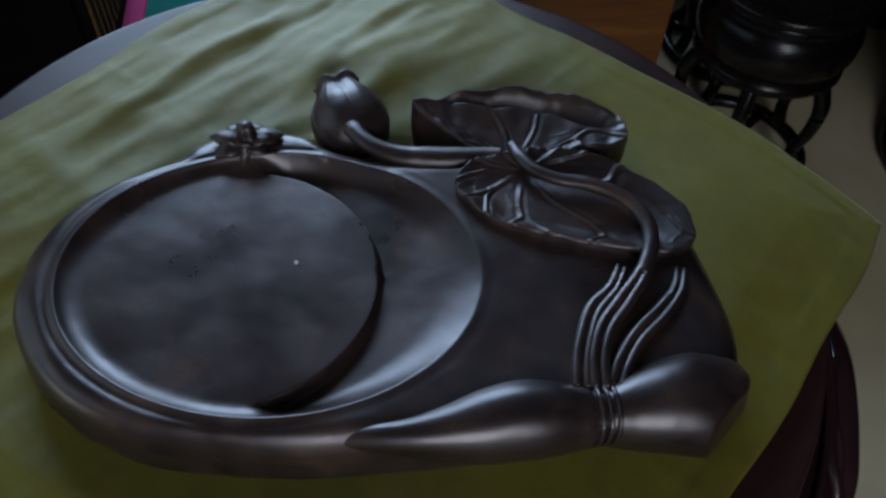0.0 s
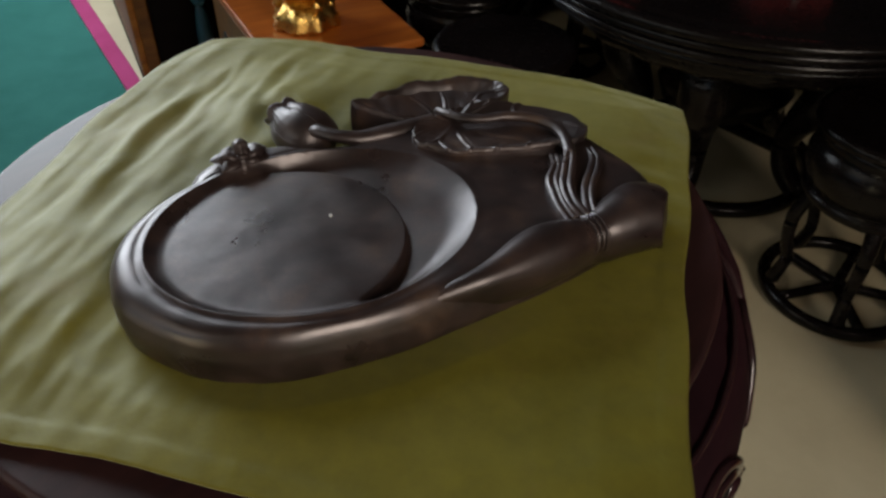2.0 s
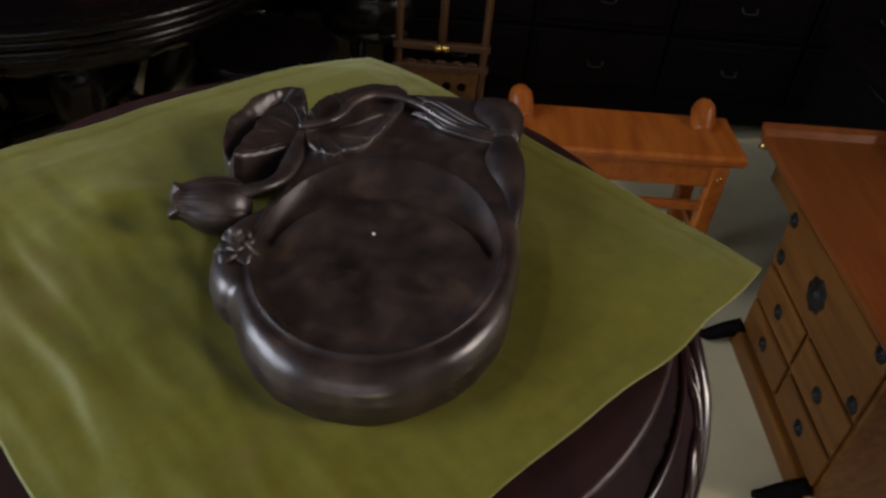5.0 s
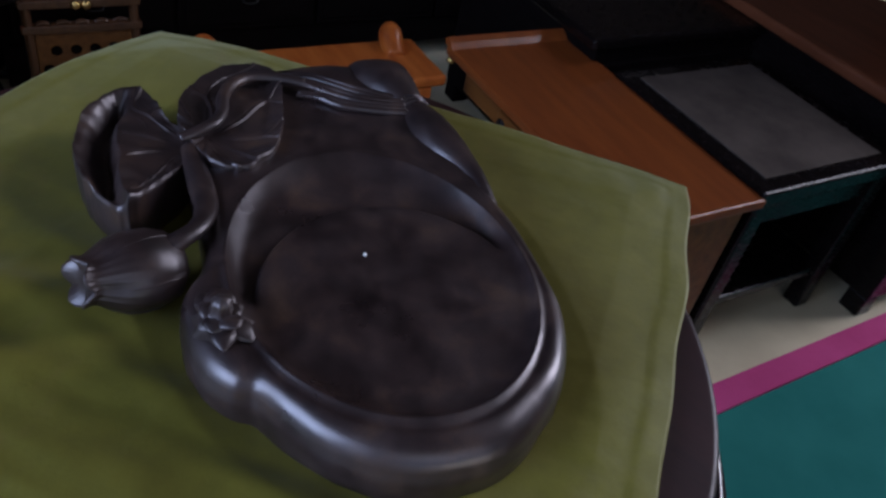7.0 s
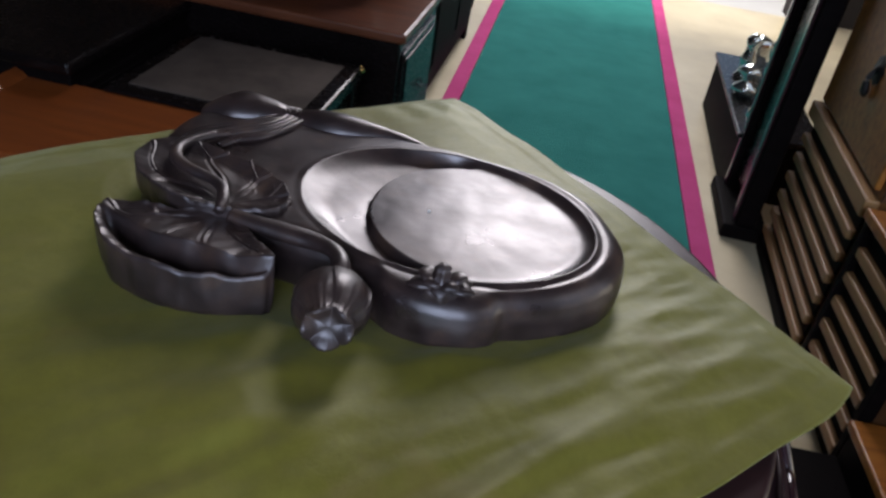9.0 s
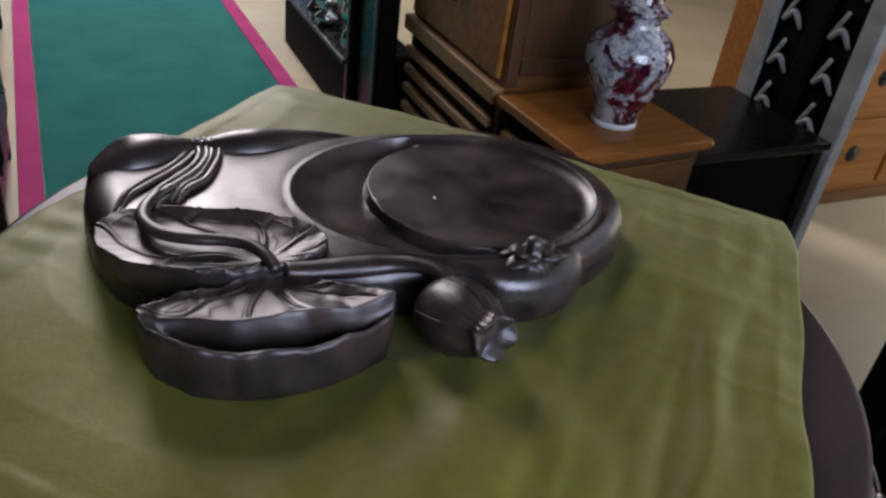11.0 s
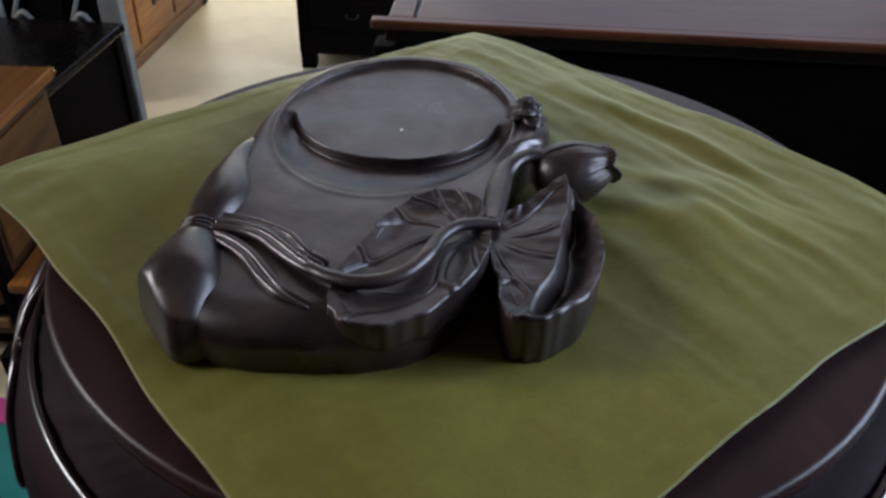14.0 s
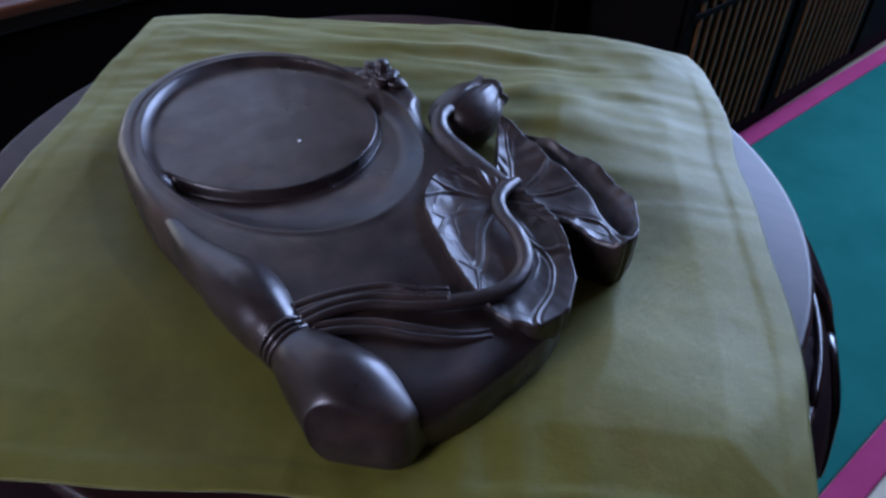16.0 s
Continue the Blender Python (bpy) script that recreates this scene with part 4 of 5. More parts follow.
def low_chest():
    """Altar coffer: drawers under a long lid board that runs out over one end and carries a raised lip there; its front looks along +y."""
    g = empty("iron_bound_chest", 0.70, -0.945, 0)
    x0, x1, y0, y1, h = -0.215, 0.235, -0.150, 0.165, 0.412
    part("body", box(x0, x1, y0, y1 - 0.014, 0.05, h, 0.004), CHESTWOOD, g)
    part("lid", box(-0.235, 0.455, -0.172, 0.170, h, h + 0.022, 0.005), LIDWOOD, g, "polished orange lid board that overhangs one end")
    bm = bmesh.new()
    prof = [(0.425, h + 0.021), (0.459, h + 0.021), (0.463, h + 0.034), (0.455, h + 0.040), (0.440, h + 0.033)]
    rings = [[bm.verts.new((x, y, z)) for x, z in prof] for y in (-0.172, 0.170)]
    for k in range(5):
        bm.faces.new((rings[0][k], rings[0][(k + 1) % 5], rings[1][(k + 1) % 5], rings[1][k]))
    bm.faces.new(rings[0][::-1])
    bm.faces.new(rings[1])
    bmesh.ops.recalc_face_normals(bm, faces=bm.faces[:])
    part("lip", bm, LIDWOOD, g, "raised orange lip along the end")
    put("stud", mesh("stud", *lathe([(0.0, -0.010), (0.011, -0.004), (0.009, 0.005), (0.0, 0.010)], 14)), BRASS, g, at=pose(0.440, 0.160, h - 0.010))
    part("bracket", box(x1, 0.400, 0.120, 0.140, h - 0.070, h, 0.006), CHESTWOOD, g, "bracket board under the overhang")
    part("plinth", box(x0 - 0.006, x1 + 0.010, y0, y1 + 0.006, 0.0, 0.05, 0.006), CHESTWOOD, g)
    for z0, z1 in ((0.065, 0.145), (0.155, 0.245), (0.255, h - 0.012)):
        w = (0.010,) if z0 > 0.25 else (-0.100, 0.120)
        for c in w:
            hw2 = 0.215 if len(w) == 1 else 0.104
            dr = part("drawer", box(c - hw2, c + hw2, y1 - 0.014, y1 - 0.004, z0, z1, 0.004), CHESTWOOD, g)
            if len(w) == 2:
                iron_plate(dr, c, y1 - 0.004, (z0 + z1) / 2, 0.016, 180)
    iron_plate(g, 0.035, y1 - 0.004, 0.325, 0.034, 180, "large black iron lock plate")
    for x, z in ((0.205, 0.372), (-0.180, 0.395), (-0.185, 0.275), (0.195, 0.285)):
        iron_plate(g, x, y1 - 0.004, z, 0.016, 180)
    for x in (x0 + 0.02, x1 - 0.005):
        put("foot", mesh("foot", *tube([(x, y1 - 0.01, 0.050, 0.020), (x, y1 + 0.030, 0.034, 0.018), (x, y1 + 0.062, 0.018, 0.015), (x, y1 + 0.085, 0.022, 0.008)], 20, 10)), BLACKMATT, g, "black scrolled foot")
    return tagged(g, "orange wooden altar coffer with black iron plates", "chest")


low_chest()


def side_chest():
    """The small orange chest on which the gilt ornament stands."""
    g = empty("small_orange_chest", 0.545, 1.38, 0, -4)
    hw, hd, h = 0.155, 0.28, 0.475
    # sides browner than the orange top: their shade is put into the wood colour
    part("body", box(-hw, hw, -hd, hd, 0.03, h, 0.004), CHESTWOOD, g)
    part("top", box(-hw - 0.014, hw + 0.014, -hd - 0.014, hd + 0.014, h, h + 0.02, 0.005), ORANGE, g, "polished orange top board")
    part("plinth", box(-hw - 0.004, hw + 0.004, -hd - 0.004, hd + 0.004, 0.0, 0.03, 0.004), CHESTWOOD, g)
    for z0, z1 in ((0.05, 0.25), (0.265, 0.46)):
        d = part("drawer", box(-hw - 0.006, -hw + 0.004, -hd + 0.02, hd - 0.02, z0, z1, 0.003), CHESTWOOD, g)
        for y in (-0.17, 0.17):
            iron_plate(d, -hw - 0.006, y, (z0 + z1) / 2, 0.025, -90)
    for z in (0.10, 0.40):
        iron_plate(g, -0.10, -hd, z, 0.022, 0)
    return tagged(g, "small orange wooden chest with iron fittings", "chest")


side_chest()


def gilt_ornament():
    g = empty("gilt_ornament", 0.505, 1.28, 0.495)
    put("base", mesh("base", *lathe([(0.072, 0.0), (0.075, 0.008), (0.066, 0.018), (0.070, 0.026), (0.056, 0.036), (0.048, 0.05)], 48, 0, 0, 8, 0.06)), GILT, g)
    put("body", mesh("body", *lathe([(0.046, 0.05), (0.060, 0.075), (0.066, 0.11), (0.058, 0.15), (0.042, 0.18), (0.030, 0.20), (0.036, 0.22), (0.046, 0.235), (0.030, 0.25), (0.0, 0.255)], 48, 0, 0, 7, 0.08)), GILT, g)
    rng = random.Random(3)
    for k in range(14):
        a, z = k * 2.4, 0.03 + 0.013 * k
        r = 0.062 + rng.uniform(-0.006, 0.006)
        vs, fs = lathe([(0.0, -0.014), (0.011, -0.007), (0.013, 0.002), (0.008, 0.010), (0.0, 0.013)], 14, 0, 0, 5, 0.15)
        put("boss", mesh("boss", vs, fs), GILT, g, at=pose(r * math.cos(a), r * math.sin(a), z, rng.uniform(-40, 40), rng.uniform(-40, 40), 0))
    return tagged(g, "ornate gilded ornament on the small orange chest", "ornament")


gilt_ornament()


def great_table():
    g = empty("round_table", 1.52, 0.90, 0)
    R, z = 0.585, 0.62
    prof = [(0.0, z - 0.03), (R - 0.03, z - 0.03), (R - 0.012, z - 0.027), (R - 0.003, z - 0.020), (R, z - 0.013), (R - 0.004, z - 0.006), (R - 0.014, z - 0.001), (R - 0.024, z - 0.001), (R - 0.030, z - 0.005), (R - 0.040, z - 0.001), (R - 0.046, z), (R - 0.06, z), (0.0, z)]
    put("tabletop", mesh("tabletop", *lathe(prof, 120)), BLACK, g)
    for k, (dr, dz) in enumerate(((0.020, 0.040), (0.030, 0.064), (0.050, 0.086))):
        put("moulding", mesh("moulding", *lathe([(R - dr - 0.05, z - dz - 0.011), (R - dr - 0.008, z - dz - 0.011), (R - dr, z - dz - 0.004), (R - dr - 0.001, z - dz + 0.004), (R - dr - 0.009, z - dz + 0.010), (R - dr - 0.05, z - dz + 0.010)], 110)), BLACK, g, "rounded moulding under the table edge")
    put("apron", mesh("apron", *lathe([(R - 0.16, z - 0.15), (R - 0.13, z - 0.155), (R - 0.105, z - 0.13), (R - 0.11, z - 0.11), (R - 0.09, z - 0.090), (R - 0.10, z - 0.03)], 96, 0, 0, 24, 0.012)), BLACK, g, "carved black apron under the table edge")
    put("hub", mesh("hub", *lathe([(0.10, 0.18), (0.15, 0.20), (0.17, 0.26), (0.12, 0.34), (0.14, 0.44), (0.24, z - 0.04)], 60, 0, 0, 5, 0.06)), BLACK, g)
    leg = mesh("leg", *tube([(0.26, 0, z - 0.06, 0.050), (0.285, 0, 0.46, 0.052), (0.290, 0, 0.37, 0.056), (0.265, 0, 0.29, 0.058), (0.225, 0, 0.22, 0.040), (0.205, 0, 0.15, 0.032), (0.225, 0, 0.08, 0.032), (0.275, 0, 0.030, 0.029)], 48, 14))
    rung = mesh("rung", *tube([(0.0, 0, 0.135, 0.020), (0.10, 0, 0.130, 0.018), (0.210, 0, 0.130, 0.018)], 10, 8))
    for k in range(5):
        put("leg", leg, BLACK, g, "thick bowed black leg", at=pose(0, 0, 0, 0, 0, 208 + 72 * k))
        put("rung", rung, BLACK, g, at=pose(0, 0, 0, 0, 0, 208 + 72 * k))
    put("foot_ring", mesh("foot_ring", *tube([(0.275 * math.cos(a), 0.275 * math.sin(a), 0.022, 0.021) for a in np.linspace(0, 2 * math.pi, 41)], 100, 10)), BLACK, g)
    return tagged(g, "round black lacquered table with a moulded edge", "table")


great_table()


def drum_stool():
    g = empty("drum_stool", 1.365, 0.345, 0)
    put("seat", mesh("seat", *lathe([(0.0, 0.425), (0.150, 0.425), (0.163, 0.430), (0.168, 0.440), (0.162, 0.450), (0.148, 0.453), (0.140, 0.450), (0.130, 0.450), (0.0, 0.450)], 60)), BLACK, g)
    put("drum", mesh("drum", *lathe([(0.0, 0.262), (0.118, 0.262), (0.140, 0.266), (0.152, 0.278), (0.150, 0.292), (0.140, 0.298), (0.148, 0.306), (0.158, 0.330), (0.160, 0.360), (0.152, 0.392), (0.142, 0.400), (0.148, 0.408), (0.144, 0.425)], 60)), BLACK, g, "bulging black drum with moulded bands")
    leg = mesh("leg", *tube([(0.128, 0, 0.270, 0.017), (0.150, 0, 0.215, 0.016), (0.148, 0, 0.150, 0.014), (0.134, 0, 0.090, 0.014), (0.150, 0, 0.028, 0.017)], 30, 10))
    for k in range(5):
        put("leg", leg, BLACK, g, at=pose(0, 0, 0, 0, 0, 72 * k))
    put("base_ring", mesh("base_ring", *tube([(0.160 * math.cos(a), 0.160 * math.sin(a), 0.016, 0.016) for a in np.linspace(0, 2 * math.pi, 25)], 80, 10)), BLACK, g)
    spoke = mesh("spoke", *tube([(0.0, 0, 0.018, 0.013), (0.08, 0, 0.018, 0.012), (0.150, 0, 0.018, 0.012)], 8, 8))
    for k in range(5):
        put("spoke", spoke, BLACK, g, at=pose(0, 0, 0, 0, 0, 72 * k + 20))
    return tagged(g, "black lacquered drum stool with a ring foot", "stool", "stools round the black table")


def brocade_box(x, y, w, d, h, turn):
    """Small cloth-covered box with a lid and a toggle."""
    g = empty("brocade_box", x, y, 0.6205, turn)
    part("tray", box(-w / 2, w / 2, -d / 2, d / 2, 0, h * 0.62, 0.004), REDCLOTH, g)
    part("lid", box(-w / 2 - 0.002, w / 2 + 0.002, -d / 2 - 0.002, d / 2 + 0.002, h * 0.64, h, 0.005), REDCLOTH, g)
    put("toggle", mesh("toggle", *tube([(0, -d / 2 - 0.004, h * 0.72, 0.003), (0, -d / 2 - 0.007, h * 0.55, 0.004), (0, -d / 2 - 0.004, h * 0.40, 0.003)], 10, 8)), WHITE, g, "pale toggle")
    return tagged(g, "red brocade box on the round black table", "box", "red boxes on the table")


brocade_box(1.08, 0.93, 0.14, 0.09, 0.06, 60)
brocade_box(1.39, 0.715, 0.17, 0.10, 0.06, -28)

stool = drum_stool()
for x, y, a in ((0.885, 1.04, 20), (1.02, 1.42, 50), (2.02, 0.55, 10), (1.55, 1.62, 35), (1.93, 0.14, 27)):
    copy_thing(stool, pose(x, y, 0, 0, 0, a))


def garment_rack():
    g = empty("slender_rack", 1.61, -0.07, 0)
    for y in (-0.115, 0.0, 0.115):
        put("post", mesh("post", *tube([(0, y, 0.36 if y == 0 else 0.04, 0.011), (0, y, 0.7, 0.010), (0, y, 1.05, 0.010), (0, y, 1.30, 0.009)], 12, 8)), RACKWOOD, g)
    for z in (0.36, 0.30, 0.14, 1.25):
        part("rail", box(-0.011, 0.011, -0.13, 0.13, z - 0.010, z + 0.010, 0.003), RACKWOOD, g)
    part("panel", box(-0.006, 0.006, -0.105, 0.105, 0.16, 0.29, 0.002), BROWN, g, "brown carved panel")
    for row, z in ((4, 0.247), (5, 0.200)):
        for k in range(row):
            # the panel is not pierced; black discs paint the dark of its holes
            put("hole", mesh("hole", *lathe([(0.012, 0.0), (0.0125, 0.0015), (0.009, 0.0005), (0.0, 0.0002)], 16)), BLACKMATT, g, "black disc for the shade of a round hole in the panel", at=pose(-0.0062, 0.042 * (k - (row - 1) / 2), z, 90, 0, -90))
    for k in range(5):
        y = -0.084 + 0.042 * k
        put("scallop", mesh("scallop", *tube([(0, y - 0.021, 0.292, 0.005), (0, y - 0.010, 0.312, 0.005), (0, y + 0.010, 0.312, 0.005), (0, y + 0.021, 0.292, 0.005)], 14, 8)), RACKWOOD, g, "scalloped rail over the panel")
    for y in (-0.115, 0.115):
        part("foot", box(-0.15, 0.15, y - 0.016, y + 0.016, 0.0, 0.045, 0.01), BLACKMATT, g)
        put("knob", mesh("knob", *lathe([(0.0, -0.012), (0.010, -0.006), (0.012, 0.0), (0.008, 0.008), (0.0, 0.012)], 14)), BRASS, g, at=pose(-0.014, y * 0.1, 0.36))
    return tagged(g, "slender brown wooden rack with a carved lower panel", "rack")


garment_rack()


def orange_seat():
    g = empty("orange_bench", 1.125, -0.445, 0)
    part("seat", box(-0.09, 0.09, -0.27, 0.25, 0.40, 0.425, 0.008), ORANGE, g)
    for y in (-0.245, 0.245):
        vs, fs = tube([(0.02, y * 0.80, 0.418, 0.022), (0.050, y * 0.82, 0.432, 0.026), (0.075, y * 0.84, 0.448, 0.026), (0.092, y * 0.86, 0.452, 0.016)], 24, 12)
        put("arm_roll", mesh("arm_roll", vs, fs), ORANGE, g, "curled raised end of the seat")
    for x in (-0.072, 0.072):
        part("apron", box(x - 0.010, x + 0.010, -0.21, 0.21, 0.345, 0.40, 0.004), ORANGE, g)
        part("stretcher", box(x - 0.008, x + 0.008, -0.22, 0.22, 0.28, 0.30, 0.003), ORANGE, g)
        for y in (-0.22, 0.22):
            part("leg", box(x - 0.017, x + 0.017, y - 0.017, y + 0.017, 0.0, 0.40, 0.004), ORANGE, g)
    for y in (-0.22, 0.22):
        part("stretcher", box(-0.06, 0.06, y - 0.008, y + 0.008, 0.20, 0.22, 0.003), ORANGE, g)
        put("stud", mesh("stud", *lathe([(0.0, -0.006), (0.008, -0.002), (0.006, 0.004), (0.0, 0.006)], 12)), BRASS, g, at=pose(-0.085, y, 0.37))
    return tagged(g, "low polished orange wooden bench", "bench")


orange_seat()


def dark_sideboard(name, x, y, w, d, h, turn, drawers, label, mat=None, top=None):
    g = empty(name, x, y, 0, turn)
    mat = mat or BLACKMATT
    part("body", box(-w / 2, w / 2, -d / 2, d / 2, 0.06, h - 0.03, 0.004), mat, g)
    part("top", box(-w / 2 - 0.03, w / 2 + 0.03, -d / 2 - 0.02, d / 2 + 0.02, h - 0.03, h, 0.008), top or (BLACK if mat is BLACKMATT else mat), g)
    for sx in (-1, 1):
        for sy in (-1, 1):
            part("leg", box(sx * (w / 2 - 0.03) - 0.028, sx * (w / 2 - 0.03) + 0.028, sy * (d / 2 - 0.03) - 0.028, sy * (d / 2 - 0.03) + 0.028, 0.0, 0.06, 0.005), mat, g)
    cols, rws = drawers
    for r in range(rws):
        for c in range(cols):
            x0 = -w / 2 + 0.03 + c * (w - 0.06) / cols
            x1 = x0 + (w - 0.06) / cols - 0.012
            z0 = 0.15 + r * (h - 0.21) / rws
            z1 = z0 + (h - 0.21) / rws - 0.012
            dr = part("drawer", box(x0, x1, -d / 2 - 0.010, -d / 2 + 0.004, z0, z1, 0.004), mat, g)
            part("panel", box(x0 + 0.02, x1 - 0.02, -d / 2 - 0.015, -d / 2 - 0.008, z0 + 0.02, z1 - 0.02, 0.004), mat, dr, "raised drawer panel")
            put("handle", mesh("handle", *tube([((x0 + x1) / 2 - 0.022, -d / 2 - 0.014, (z0 + z1) / 2 + 0.006, 0.003), ((x0 + x1) / 2 - 0.016, -d / 2 - 0.028, (z0 + z1) / 2 - 0.006, 0.003), ((x0 + x1) / 2 + 0.016, -d / 2 - 0.028, (z0 + z1) / 2 - 0.006, 0.003), ((x0 + x1) / 2 + 0.022, -d / 2 - 0.014, (z0 + z1) / 2 + 0.006, 0.003)], 20, 8)), IRON, dr, "metal bail handle")
    return tagged(g, label, "cabinet")


def lattice_cabinet():
    """Low dark cabinet at the runner's edge whose front holds brown lattice panels."""
    g = empty("lattice_cabinet", -0.760, 2.44, 0, 91.3)
    w, d, h = 2.3, 0.42, 0.80
    part("body", box(-w / 2, w / 2, -d / 2 + 0.012, d / 2, 0.05, h - 0.025, 0.004), BLACKMATT, g)
    part("top", box(-w / 2 - 0.01, w / 2 + 0.01, -d / 2 - 0.008, d / 2, h - 0.025, h, 0.006), BLACKMATT, g)
    part("plinth", box(-w / 2 + 0.01, w / 2 - 0.01, -d / 2 + 0.02, d / 2 - 0.01, 0.011, 0.05, 0.004), BLACKMATT, g)
    for k in range(4):
        c = -w / 2 + w / 8 + k * w / 4
        dr = part("door", box(c - 0.27, c + 0.27, -d / 2 + 0.002, -d / 2 + 0.014, 0.07, h - 0.04, 0.003), BLACKMATT, g)
        part("rail", box(c - 0.25, c + 0.25, -d / 2 - 0.006, -d / 2 + 0.004, h - 0.30, h - 0.285, 0.002), BLACKMATT, dr)
        part("rail", box(c - 0.25, c + 0.25, -d / 2 - 0.006, -d / 2 + 0.004, h - 0.26, h - 0.245, 0.002), BLACKMATT, dr)
        if k < 2:
            for j in range(12):
                x = c - 0.22 + 0.04 * j
                part("slat", box(x - 0.006, x + 0.006, -d / 2 - 0.004, -d / 2 + 0.004, 0.10, h - 0.06, 0.002), BROWN, dr)
    return tagged(g, "dark low cabinet with brown lattice doors", "cabinet")


def honey_chest():
    """Wide chest whose front looks along +y, standing flat on the floor."""
    g = empty("honey_chest", -2.53, -1.52, 0)
    hw, hd, h = 0.57, 0.25, 0.90
    part("body", box(-hw, hw, -hd, hd - 0.012, 0.012, h, 0.005), HONEY, g)
    part("top", box(-hw - 0.015, hw + 0.015, -hd - 0.01, hd + 0.012, h, h + 0.025, 0.006), HONEY, g)
    part("base_board", box(-hw - 0.006, hw + 0.006, -hd, hd, 0.0, 0.045, 0.005), BROWN, g)
    for r in range(3):
        for c in range(3):
            x0, z0 = -hw + 0.02 + c * 0.362, 0.075 + r * 0.27
            d = part("drawer", box(x0, x0 + 0.344, hd - 0.012, hd + 0.004, z0, z0 + 0.25, 0.004), HONEY, g)
            iron_plate(d, x0 + 0.172, hd + 0.004, z0 + 0.125, 0.030, 180)
    for x in (-hw, hw):
        part("corner_iron", box(x - 0.035, x + 0.010, hd - 0.03, hd + 0.008, 0.0, 0.05, 0.004) if x > 0 else box(x - 0.010, x + 0.035, hd - 0.03, hd + 0.008, 0.0, 0.05, 0.004), IRON, g, "iron corner guard")
    return tagged(g, "wide honey-coloured chest with iron knobs", "chest")


dark_sideboard("black_sideboard", 2.10, -0.75, 1.70, 0.50, 0.80, -90, (4, 3), "black carved sideboard with rows of drawers")
dark_sideboard("black_cabinet", 0.845, -1.885, 0.48, 0.90, 0.53, -90, (1, 1), "black lacquered cabinet with a red-brown top", BLACK, REDTOP)
dark_sideboard("tall_black_cabinet", 0.775, -2.85, 1.00, 0.66, 1.60, -90, (2, 3), "tall plain black cabinet beside the runner")
dark_sideboard("low_black_cabinet", 1.32, -1.45, 0.70, 0.60, 0.50, -90, (1, 1), "low plain black cabinet")
honey_chest()
dark_sideboard("black_bureau", -2.70, -0.27, 0.80, 0.60, 0.80, 90, (2, 4), "black bureau with small drawers")
lattice_cabinet()
dark_sideboard("tall_dark_cabinet", 2.72, 0.9, 2.0, 0.5, 1.9, -90, (4, 4), "tall black carved cabinet against the wall")
dark_sideboard("long_dark_cabinet", 1.85, 2.15, 1.9, 0.5, 1.6, 0, (5, 4), "long black carved cabinet")


def low_table():
    g = empty("low_table", 0.700, -1.335, 0)
    part("frame", box(-0.23, 0.25, -0.225, 0.225, 0.405, 0.445, 0.006), BLACK, g)
    part("inset_top", box(-0.19, 0.21, -0.185, 0.185, 0.445, 0.449, 0.002), CUSHION, g, "dull grey inset panel")
    for x in (-0.20, 0.22):
        for y in (-0.195, 0.195):
            part("leg", box(x - 0.022, x + 0.022, y - 0.022, y + 0.022, 0.0, 0.405, 0.005), BLACK, g)
    for y in (-0.195, 0.195):
        part("apron", box(-0.175, 0.195, y - 0.010, y + 0.010, 0.34, 0.404, 0.004), BLACK, g)
    part("apron", box(-0.21, -0.19, -0.17, 0.17, 0.34, 0.404, 0.004), BLACK, g)
    part("shelf", box(-0.21, 0.23, -0.21, 0.21, 0.10, 0.125, 0.005), BLACK, g)
    put("corner_stud", mesh("corner_stud", *lathe([(0.0, -0.010), (0.014, -0.004), (0.010, 0.006), (0.0, 0.010)], 14)), BRASS, g, at=pose(-0.226, -0.215, 0.437))
    return tagged(g, "black lacquered low table with a grey inset top", "table")


low_table()


def dark_bowl():
    ob = put("bowl", mesh("bowl", *lathe([(0.0, 0.0), (0.07, 0.0), (0.075, 0.012), (0.095, 0.03), (0.115, 0.07), (0.118, 0.11), (0.105, 0.14), (0.098, 0.142), (0.105, 0.11), (0.10, 0.07), (0.0, 0.03)], 56)), BLUEGLAZE, at=pose(0.64, -1.90, 0.531))
    return tagged(ob, "dark blue glazed jar on the black cabinet", "jar")


dark_bowl()


def slat_front(g, y0, y1, x, rows, z0, dz):
    for k in range(rows):
        part("slat", box(x - 0.010, x + 0.012, y0, y1, z0 + dz * k, z0 + dz * k + 0.026, 0.005), SLAT, g)


